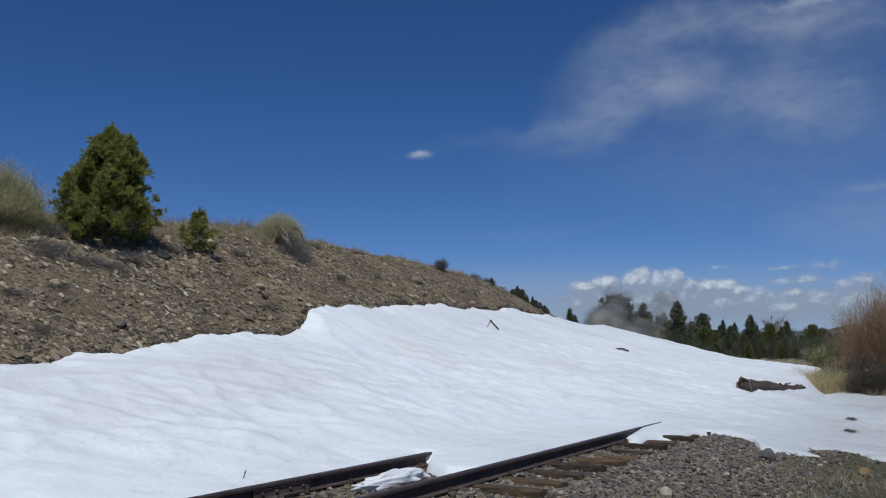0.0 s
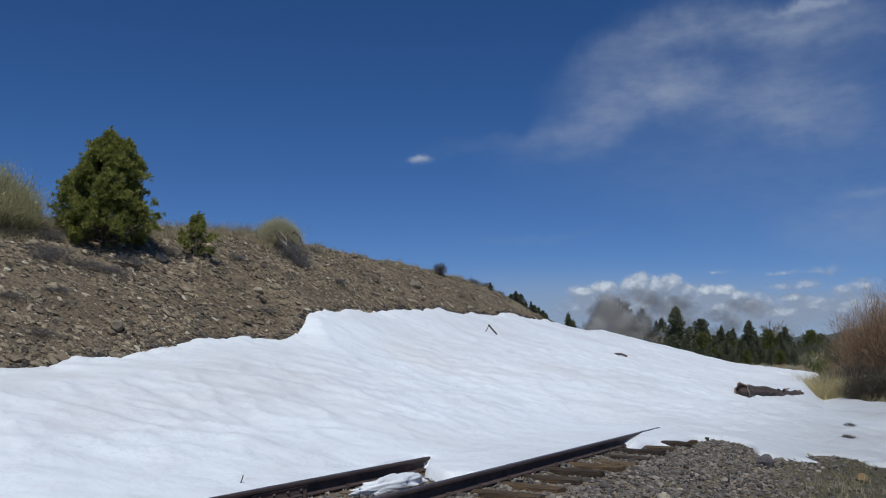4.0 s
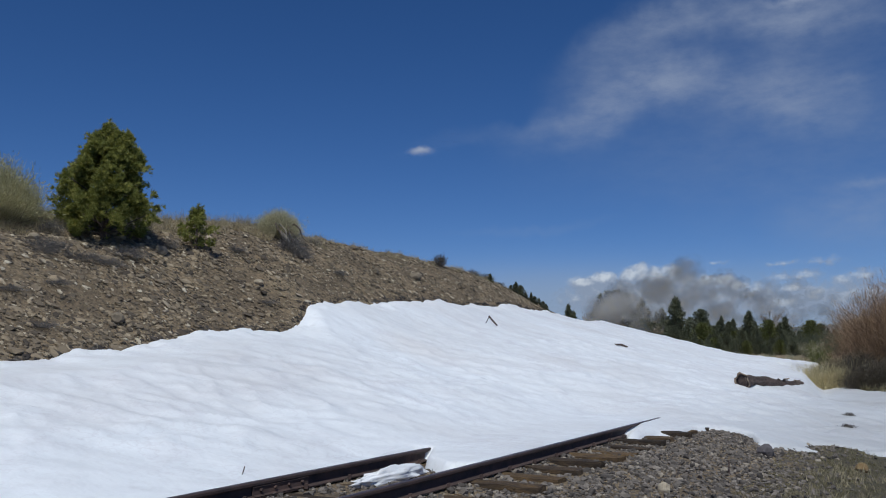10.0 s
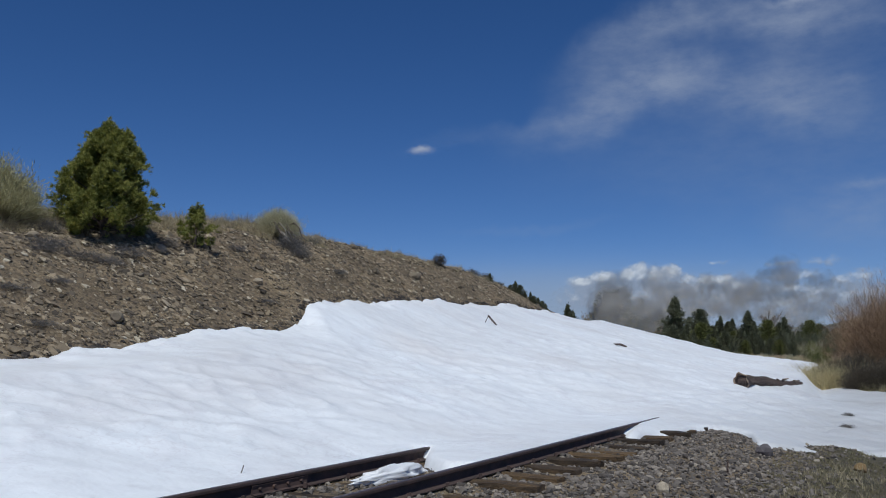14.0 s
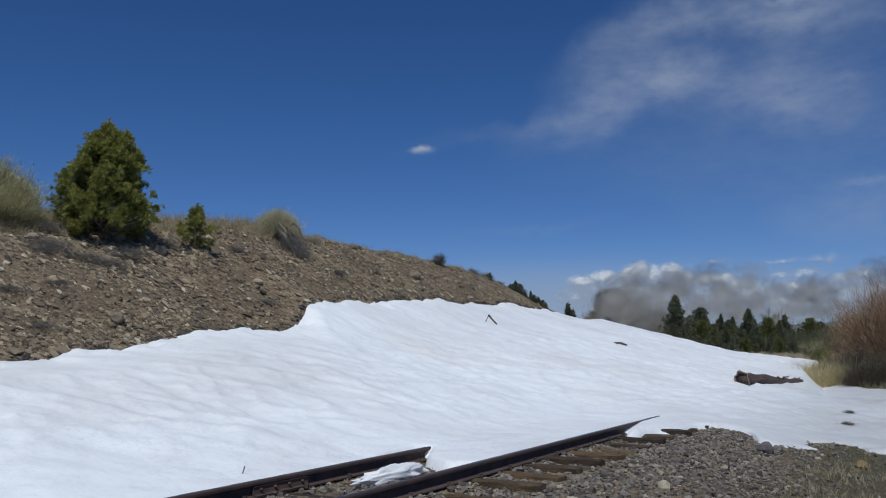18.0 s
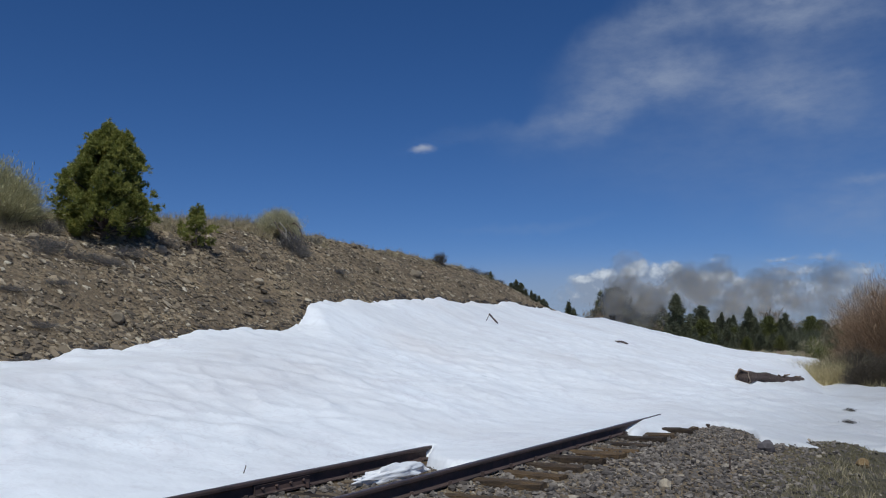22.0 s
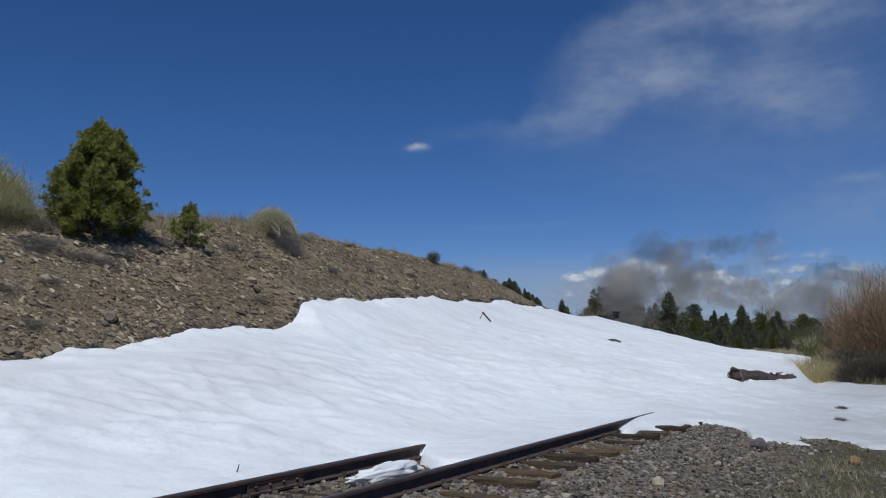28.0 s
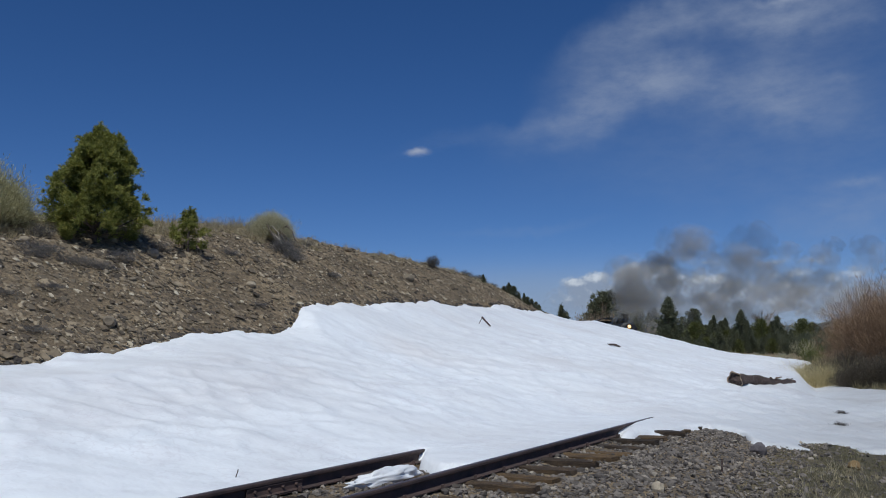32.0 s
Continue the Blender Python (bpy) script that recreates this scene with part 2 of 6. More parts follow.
M_PURPLEROCK = surface("purplish_boulder", [(0.2, (0.09, 0.078, 0.08)), (0.8, (0.19, 0.165, 0.165))], 6, 0.9, 0, 50, 0.4, 0.4, 0.01)
M_RUSTROCK = surface("rusty_tan_stone", [(0.2, (0.2, 0.12, 0.05)), (0.8, (0.38, 0.26, 0.12))], 6, 0.9, 0, 50, 0.4, 0.4, 0.01)
M_TIE = surface("weathered_tie_wood", [(0.3, (0.03, 0.021, 0.015)), (0.5, (0.088, 0.058, 0.034)), (0.74, (0.22, 0.135, 0.058))], 5, 0.9, 0, 30, 0.8, 0.9, 0.015, "object", 0.3, (1, 7, 7))
M_RAIL = surface("rusty_rail_steel", [(0.3, (0.05, 0.035, 0.032)), (0.6, (0.1, 0.062, 0.052)), (0.8, (0.17, 0.1, 0.075))], 6, 0.85, 0.0, 80, 0.5, 0.3, 0.003)
M_RAILTOP = surface("worn_rail_head", [(0.3, (0.1, 0.07, 0.065)), (0.7, (0.22, 0.16, 0.15))], 8, 0.4, 0.7, 60, 0.4, 0.1, 0.002)
M_BARK = surface("grey_bark", [(0.3, (0.06, 0.042, 0.032)), (0.7, (0.17, 0.125, 0.1))], 9, 0.95, 0, 40, 0.6, 0.8, 0.02)
M_PALEBARK = surface("pale_bare_wood", [(0.3, (0.2, 0.175, 0.15)), (0.7, (0.36, 0.32, 0.27))], 6, 0.9, 0, 40, 0.4, 0.4, 0.01)
M_LOG = surface("rotten_log_wood", [(0.3, (0.1, 0.066, 0.056)), (0.55, (0.22, 0.155, 0.132)), (0.75, (0.36, 0.285, 0.245))], 9, 0.95, 0, 30, 0.85, 1.0, 0.07, stretch=(1, 4, 4))
M_LOGEND = surface("sawn_log_end", [(0.3, (0.2, 0.14, 0.1)), (0.7, (0.4, 0.31, 0.22))], 8, 0.9, 0, 40, 0.4, 0.4, 0.01)


def leafy(name, stops, scale, trans=0.25, spread=0.5):
    m, nd, lk, b = mat(name, 0.7)
    n1 = noise_node(nd, lk, scale, 3.0)
    geo = nd.new("ShaderNodeNewGeometry")
    mx = nd.new("ShaderNodeMix")
    mx.data_type = "FLOAT"
    mx.inputs[0].default_value = spread
    lk.new(n1.outputs["Fac"], mx.inputs[2])
    lk.new(geo.outputs["Random Per Island"], mx.inputs[3])
    rp = ramp_node(nd, stops)
    lk.new(mx.outputs[0], rp.inputs[0])
    lk.new(rp.outputs[0], b.inputs["Base Color"])
    tr = nd.new("ShaderNodeBsdfTranslucent")
    lk.new(rp.outputs[0], tr.inputs[0])
    ms = nd.new("ShaderNodeMixShader")
    ms.inputs[0].default_value = trans
    lk.new(b.outputs[0], ms.inputs[1])
    lk.new(tr.outputs[0], ms.inputs[2])
    lk.new(ms.outputs[0], nd["Material Output"].inputs[0])
    return m


M_PINE = leafy("pinyon_needles", [(0.15, (0.07, 0.09, 0.02)), (0.5, (0.24, 0.25, 0.055)), (0.72, (0.5, 0.46, 0.13))], 9, 0.4, 0.22)
M_FARPINE = leafy("far_pine_needles", [(0.15, (0.07, 0.078, 0.05)), (0.5, (0.145, 0.153, 0.088)), (0.85, (0.23, 0.232, 0.13))], 0.6, 0.4)
M_YELLOWPINE = leafy("olive_conifer_needles", [(0.15, (0.07, 0.08, 0.02)), (0.5, (0.14, 0.15, 0.04)), (0.85, (0.23, 0.225, 0.065))], 0.6, 0.35)
M_CHAMISA = leafy("rabbitbrush_stems", [(0.15, (0.33, 0.3, 0.18)), (0.5, (0.55, 0.505, 0.32)), (0.85, (0.7, 0.65, 0.45))], 4, 0.4)
M_CHAMIDARK = leafy("dead_brush_twigs", [(0.15, (0.05, 0.042, 0.035)), (0.5, (0.11, 0.095, 0.08)), (0.85, (0.2, 0.175, 0.15))], 4, 0.1)
M_SAGE = leafy("grey_green_brush", [(0.15, (0.27, 0.25, 0.13)), (0.5, (0.5, 0.46, 0.26)), (0.85, (0.68, 0.63, 0.4))], 2, 0.4)
M_GREYTWIG = leafy("grey_dead_twigs", [(0.15, (0.07, 0.063, 0.06)), (0.5, (0.14, 0.128, 0.12)), (0.85, (0.24, 0.22, 0.205))], 4, 0.1)
M_STRAW = leafy("pale_straw_blades", [(0.15, (0.36, 0.3, 0.15)), (0.5, (0.6, 0.51, 0.29)), (0.85, (0.76, 0.68, 0.44))], 2, 0.4)
M_VERGE = leafy("matted_olive_grass", [(0.15, (0.1, 0.09, 0.04)), (0.5, (0.2, 0.172, 0.085)), (0.85, (0.36, 0.31, 0.17))], 2)
M_GRASS = leafy("dry_grass_blades", [(0.15, (0.3, 0.24, 0.14)), (0.5, (0.46, 0.385, 0.235)), (0.85, (0.62, 0.54, 0.36))], 2, 0.4)
M_WILLOW = leafy("red_willow_twigs", [(0.15, (0.13, 0.078, 0.044)), (0.5, (0.3, 0.188, 0.108)), (0.85, (0.46, 0.318, 0.19))], 1.1, 0.2)
# Near-black twig colour that paints the shade inside the willow foot.
M_UNDERSHADE = leafy("undergrowth_shade_twigs", [(0.15, (0.035, 0.029, 0.019)), (0.5, (0.08, 0.063, 0.042)), (0.85, (0.15, 0.12, 0.082))], 4, 0.1)
M_BROWNBUSH = leafy("brown_brush_twigs", [(0.15, (0.14, 0.1, 0.065)), (0.5, (0.24, 0.175, 0.115)), (0.85, (0.34, 0.26, 0.17))], 1.5, 0.1)


def snow_material():
    """Granular old snow: pinkish-grey dust patches, shallow melt cups with dirty rims, coarse grain."""
    m, nd, lk, b = mat("old_spring_snow", 0.55)
    n1 = noise_node(nd, lk, 0.45, 4.0)
    rp = ramp_node(nd, [(0.3, (0.79, 0.78, 0.78)), (0.5, (0.865, 0.868, 0.875)), (0.7, (0.905, 0.915, 0.93))])
    lk.new(n1.outputs["Fac"], rp.inputs[0])
    tc = nd.new("ShaderNodeTexCoord")
    turn = nd.new("ShaderNodeMapping")
    turn.inputs["Rotation"].default_value = (0, 0, -0.59)
    lk.new(tc.outputs["Object"], turn.inputs[0])

    def drift_noise(stretch, detail, shift):
        mp = nd.new("ShaderNodeMapping")
        mp.inputs["Scale"].default_value, mp.inputs["Location"].default_value = stretch, (shift, shift, shift)
        lk.new(turn.outputs[0], mp.inputs[0])
        nz = nd.new("ShaderNodeTexNoise")
        nz.inputs["Scale"].default_value, nz.inputs["Detail"].default_value, nz.inputs["Roughness"].default_value, nz.inputs["Distortion"].default_value = 1.0, detail, 0.5, 0.12
        lk.new(mp.outputs[0], nz.inputs["Vector"])
        return nz.outputs["Fac"]
    wave = drift_noise((1.5, 1.9, 0.3), 2.0, 0.0)
    small = drift_noise((5.2, 6.6, 0.5), 3.0, 7.0)
    # melt cups: shallow bowls between low dirty rims
    mp = nd.new("ShaderNodeMapping")
    mp.inputs["Scale"].default_value = (1.9, 2.6, 0.3)
    lk.new(turn.outputs[0], mp.inputs[0])
    bend = nd.new("ShaderNodeTexNoise")
    bend.inputs["Scale"].default_value, bend.inputs["Detail"].default_value = 1.3, 2.0
    lk.new(mp.outputs[0], bend.inputs["Vector"])
    warp = nd.new("ShaderNodeVectorMath")
    warp.operation = "MULTIPLY_ADD"
    lk.new(bend.outputs["Color"], warp.inputs[0])
    warp.inputs[1].default_value = (0.9, 0.9, 0.9)
    lk.new(mp.outputs[0], warp.inputs[2])
    cups = nd.new("ShaderNodeTexVoronoi")
    cups.feature = "SMOOTH_F1"
    cups.inputs["Scale"].default_value, cups.inputs["Smoothness"].default_value = 1.0, 0.25
    lk.new(warp.outputs[0], cups.inputs["Vector"])
    line = ramp_node(nd, [(0.5, (1, 1, 1)), (0.68, (0.95, 0.94, 0.945)), (0.85, (0.9, 0.885, 0.89))])
    lk.new(cups.outputs["Distance"], line.inputs[0])
    patch = ramp_node(nd, [(0.4, (0.1, 0.1, 0.1)), (0.66, (1, 1, 1))])
    n4 = noise_node(nd, lk, 0.9, 4.0)
    lk.new(n4.outputs["Fac"], patch.inputs[0])
    c = mix_col(nd, lk, patch.outputs[0], rp.outputs[0], mix_col(nd, lk, 1.0, rp.outputs[0], line.outputs[0], "MULTIPLY"))
    dust = ramp_node(nd, [(0.5, (1, 1, 1)), (0.72, (0.92, 0.885, 0.865))])
    n5 = noise_node(nd, lk, 0.33, 5.0)
    lk.new(n5.outputs["Fac"], dust.inputs[0])
    c = mix_col(nd, lk, 0.8, c, dust.outputs[0], "MULTIPLY")
    grainy = noise_node(nd, lk, 7.0, 5.0)
    rim = ramp_node(nd, [(0.46, (1, 1, 1)), (0.497, (0.915, 0.9, 0.9)), (0.505, (0.915, 0.9, 0.9)), (0.52, (1, 1, 1))])
    lk.new(small, rim.inputs[0])
    c = mix_col(nd, lk, patch.outputs[0], c, mix_col(nd, lk, 1.0, c, rim.outputs[0], "MULTIPLY"))
    speck = ramp_node(nd, [(0.55, (1, 1, 1)), (0.8, (0.82, 0.8, 0.79))])
    lk.new(grainy.outputs["Fac"], speck.inputs[0])
    c = mix_col(nd, lk, 0.5, c, speck.outputs[0], "MULTIPLY")
    # Snow grades to grey from mid-track to 3 m on the near side.
    across = nd.new("ShaderNodeVectorMath")
    across.operation = "DOT_PRODUCT"
    across.inputs[1].default_value = (NX, NY, 0)
    lk.new(tc.outputs["Object"], across.inputs[0])
    grey_side = nd.new("ShaderNodeMapRange")
    grey_side.interpolation_type = "SMOOTHSTEP"
    grey_side.inputs[1].default_value, grey_side.inputs[2].default_value = OFF + 0.3, OFF - 3.0
    lk.new(across.outputs["Value"], grey_side.inputs[0])
    c = mix_col(nd, lk, grey_side.outputs[0], c, mix_col(nd, lk, 1.0, c, mix_col(nd, lk, n1.outputs["Fac"], (0.6, 0.6, 0.59), (0.78, 0.78, 0.78)), "MULTIPLY"))
    lk.new(c, b.inputs["Base Color"])
    n3 = noise_node(nd, lk, 14.0, 4.0)

    def weigh(x, k, rest):
        q = nd.new("ShaderNodeMath")
        q.operation = "MULTIPLY_ADD"
        lk.new(x, q.inputs[0])
        q.inputs[1].default_value = k
        lk.new(rest, q.inputs[2])
        return q.outputs[0]
    h = weigh(n3.outputs["Fac"], 0.09, weigh(small, 0.3, weigh(cups.outputs["Distance"], 0.5, wave)))
    bump(nd, lk, b, h, 0.4, 0.1)
    return m


M_SNOW = snow_material()


# ---- mesh helpers ----
def mesh_of(name, verts, faces, smooth=False):
    me = bpy.data.meshes.new(name)
    v = np.asarray(verts, np.float32)
    me.vertices.add(len(v))
    me.vertices.foreach_set("co", v.ravel())
    f = np.asarray(faces, np.int32)
    k = f.shape[1]
    me.loops.add(f.size)
    me.loops.foreach_set("vertex_index", f.ravel())
    me.polygons.add(len(f))
    me.polygons.foreach_set("loop_start", np.arange(0, f.size, k, dtype=np.int32))
    me.polygons.foreach_set("use_smooth", np.full(len(f), smooth))
    me.update(calc_edges=True)
    me.validate()
    return me


def obj(name, me, material, parent=None):
    if material and not me.materials:
        me.materials.append(material)
    ob = new(name, me)
    if parent:
        ob.parent = parent
    return ob


def part(name, bm, material, parent, label=""):
    me = bpy.data.meshes.new(name)
    bm.to_mesh(me)
    bm.free()
    ob = obj(name, me, material, parent)
    if label:
        ob["label"] = label
    return ob


def grid_faces(rows, cols, wrap=False):
    i = np.arange(rows - 1)[:, None]
    c = cols if wrap else cols - 1
    j = np.arange(c)[None, :]
    a, b = i * cols + j, i * cols + (j + 1) % cols
    return np.stack([a, b, b + cols, a + cols], -1).reshape(-1, 4)


# ---- ground: one sheet to the horizon ----
def build_ground():
    rings = [0.0]
    r = 0.002
    while r < 4300:
        rings.append(r)
        r = r * (1.0135 if r < 60 else 1.05) if r > 0.4 else r + 0.1
    rings = np.array(rings[1:])
    cols = 1080
    ang = np.arange(cols) * 2 * math.pi / cols
    rr, aa = np.meshgrid(rings, ang, indexing="ij")
    x, y = 0.37 + rr * np.sin(aa), 0.21 + rr * np.cos(aa)
    z = ground_z(x, y)
    verts = np.stack([x, y, z], -1).reshape(-1, 3)
    faces = grid_faces(len(rings), cols, True)[:, ::-1]
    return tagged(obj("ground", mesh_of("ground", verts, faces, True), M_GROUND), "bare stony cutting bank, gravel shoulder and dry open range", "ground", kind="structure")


def ground_material():
    m, nd, lk, b = mat("stony_ground", 0.95)
    n1, n2, n3 = noise_node(nd, lk, 0.7, 6.0), noise_node(nd, lk, 13.0, 7.0, rough=0.75), noise_node(nd, lk, 55.0, 3.0)
    soil = ramp_node(nd, [(0.3, (0.165, 0.126, 0.084)), (0.5, (0.29, 0.22, 0.142)), (0.7, (0.42, 0.325, 0.208))])
    lk.new(n1.outputs["Fac"], soil.inputs[0])
    spots = ramp_node(nd, [(0.34, (0.28, 0.27, 0.26)), (0.48, (0.8, 0.78, 0.75)), (0.6, (1.15, 1.1, 1.0)), (0.7, (1.7, 1.6, 1.4))])
    lk.new(n2.outputs["Fac"], spots.inputs[0])
    c = mix_col(nd, lk, 0.9, soil.outputs[0], spots.outputs[0], "MULTIPLY")
    tc = nd.new("ShaderNodeTexCoord")
    across = nd.new("ShaderNodeVectorMath")
    across.operation = "DOT_PRODUCT"
    across.inputs[1].default_value = (NX, NY, 0)
    lk.new(tc.outputs["Object"], across.inputs[0])
    jag = nd.new("ShaderNodeMath")
    jag.operation = "MULTIPLY_ADD"
    jag.inputs[1].default_value = 0.9
    lk.new(n1.outputs["Fac"], jag.inputs[0])
    lk.new(across.outputs["Value"], jag.inputs[2])
    damp = nd.new("ShaderNodeMapRange")
    damp.inputs[1].default_value, damp.inputs[2].default_value = OFF - 1.7, OFF - 2.4
    lk.new(jag.outputs[0], damp.inputs[0])
    earth = ramp_node(nd, [(0.3, (0.06, 0.05, 0.03)), (0.5, (0.125, 0.105, 0.062)), (0.7, (0.21, 0.175, 0.105))])
    lk.new(n2.outputs["Fac"], earth.inputs[0])
    c = mix_col(nd, lk, damp.outputs[0], c, earth.outputs[0])
    # Distance haze put into the colour: wooded grey-green takes over from 130 m.
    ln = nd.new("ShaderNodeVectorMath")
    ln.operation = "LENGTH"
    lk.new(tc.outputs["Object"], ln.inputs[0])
    haze_woods = nd.new("ShaderNodeMapRange")
    haze_woods.inputs[1].default_value, haze_woods.inputs[2].default_value = 130, 420
    lk.new(ln.outputs["Value"], haze_woods.inputs[0])
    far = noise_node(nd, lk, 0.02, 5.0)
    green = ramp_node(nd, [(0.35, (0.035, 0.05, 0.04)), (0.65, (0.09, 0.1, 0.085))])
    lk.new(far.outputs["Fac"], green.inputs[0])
    lk.new(mix_col(nd, lk, haze_woods.outputs[0], c, green.outputs[0]), b.inputs["Base Color"])
    add = nd.new("ShaderNodeMath")
    lk.new(n2.outputs["Fac"], add.inputs[0])
    lk.new(n3.outputs["Fac"], add.inputs[1])
    bump(nd, lk, b, add.outputs[0], 0.9, 0.05)
    return m


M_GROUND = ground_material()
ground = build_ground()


# ---- the drift ----
def build_snow():
    s = np.concatenate([np.arange(-9, 0, 0.12), np.arange(0, 14, 0.05), np.arange(14, 30, 0.1), np.arange(30, 64, 0.2)])
    n = np.concatenate([np.arange(-10, -3.6, 0.1), np.arange(-3.6, 9.6, 0.05)])
    ss, nn = np.meshgrid(s, n, indexing="ij")
    x, y = at_track(ss, nn)
    depth, d = snow_depth(x, y)
    z = ground_z(x, y) + depth
    faces = grid_faces(len(s), len(n))
    keep = (depth.reshape(-1)[faces] > -0.12).any(1) & (d.reshape(-1)[faces] > -0.25).any(1)
    verts = np.stack([x, y, z], -1).reshape(-1, 3)
    faces = faces[keep]
    used = np.unique(faces)
    remap = np.zeros(len(verts), int)
    remap[used] = np.arange(len(used))
    return tagged(obj("snow_drift", mesh_of("snow_drift", verts[used], remap[faces], True), M_SNOW), "old wind-rippled white snow drift across the cutting and rails", "snow", kind="structure")


snow = build_snow()


# ---- scatter helpers ----
rng = np.random.default_rng(7)


def height_at(x, y, with_snow=True):
    g = float(ground_z(x, y))
    return g + max(float(snow_depth(x, y)[0]), 0.0) if with_snow else g


def ico():
    bm = bmesh.new()
    bmesh.ops.create_icosphere(bm, subdivisions=1, radius=1)
    v = np.array([p.co for p in bm.verts])
    f = np.array([[q.index for q in p.verts] for p in bm.faces])
    bm.free()
    return v, f


def stones_mesh(name, xs, ys, sizes, seed, sink=0.35, flat=0.65, slope=0.0):
    """Many angular stones lying on the ground, joined."""
    r = np.random.default_rng(seed)
    v0, f0 = ico()
    k = len(xs)
    z = ground_z(xs, ys)
    jit = 1 + r.uniform(-0.46, 0.46, (k, len(v0)))
    v = v0[None] * jit[..., None]
    v = v * np.stack([np.ones(k), r.uniform(0.6, 1, k), r.uniform(0.45, 0.85, k) * flat / 0.65], -1)[:, None, :]
    a, b = r.uniform(0, 6.28, k), r.normal(0, 0.35, k)
    ca, sa, cb, sb = np.cos(a)[:, None], np.sin(a)[:, None], np.cos(b)[:, None], np.sin(b)[:, None]
    x, y, zz = v[..., 0], v[..., 1], v[..., 2]
    y, zz = y * cb - zz * sb, y * sb + zz * cb
    x, y = x * ca - y * sa, x * sa + y * ca
    zz = zz + slope * (x * NX + y * NY)
    v = np.stack([x, y, zz], -1) * sizes[:, None, None]
    v = v + np.stack([xs, ys, z + sizes * flat * (0.5 - sink)], -1)[:, None, :]
    f = f0[None] + (np.arange(k) * len(v0))[:, None, None]
    return mesh_of(name, v.reshape(-1, 3), f.reshape(-1, 3))


def blades(origins, dirs, lengths, widths, seed, bend=0.25, segs=2):
    """Thin tapering blades: verts and triangles. dirs need not be unit."""
    r = np.random.default_rng(seed)
    o, d = np.asarray(origins, float), np.asarray(dirs, float)
    k = len(o)
    d = d / np.linalg.norm(d, axis=1, keepdims=True)
    side = np.cross(d, r.normal(0, 1, (k, 3)))
    side /= np.linalg.norm(side, axis=1, keepdims=True) + 1e-9
    bow = np.cross(side, d) * r.uniform(-bend, bend, (k, 1)) + np.array([0, 0, -bend * 0.25])
    L, w = np.asarray(lengths)[:, None], np.asarray(widths)[:, None] * 0.5
    rows = []
    for i in range(segs):
        t = i / segs
        c = o + d * L * t + bow * L * t * t
        rows += [c - side * w * (1 - 0.6 * t), c + side * w * (1 - 0.6 * t)]
    rows.append(o + d * L + bow * L)
    v = np.stack(rows, 1)
    m = v.shape[1]
    f = []
    for i in range(segs - 1):
        a = 2 * i
        f += [(a, a + 1, a + 3), (a, a + 3, a + 2)]
    f.append((m - 3, m - 2, m - 1))
    f = np.array(f)[None] + (np.arange(k) * m)[:, None, None]
    return v.reshape(-1, 3), f.reshape(-1, 3)


def join_vf(parts):
    vs, fs, o = [], [], 0
    for v, f in parts:
        vs.append(v)
        fs.append(f + o)
        o += len(v)
    return np.concatenate(vs), np.concatenate(fs)


def tufts(points, size, per, seed, up=0.35, width=0.22, out=None):
    """Bursts of short needles at points."""
    r = np.random.default_rng(seed)
    p = np.repeat(np.asarray(points, float), per, 0)
    d = r.normal(0, 1, (len(p), 3))
    d /= np.linalg.norm(d, axis=1, keepdims=True)
    d[:, 2] += up
    if out is not None:
        d += np.repeat(out, per, 0) * 0.8
    L = size * r.uniform(0.6, 1.25, len(p))
    return blades(p + r.normal(0, size * 0.22, p.shape), d, L, L * width, seed + 1, 0.2, 1)


def limb(a, b, ra, rb, sides=6):
    """Tapered stick from a to b: verts, quads as triangles."""
    a, b = Vector(a), Vector(b)
    q = (b - a).to_track_quat("Z", "Y")
    v = []
    for c, r in ((a, ra), (b, rb)):
        for i in range(sides):
            t = i * 2 * math.pi / sides
            v.append(c + q @ Vector((math.cos(t) * r, math.sin(t) * r, 0)))
    f = []
    for i in range(sides):
        j = (i + 1) % sides
        f += [(i, j, sides + j), (i, sides + j, sides + i)]
    return np.array(v), np.array(f)


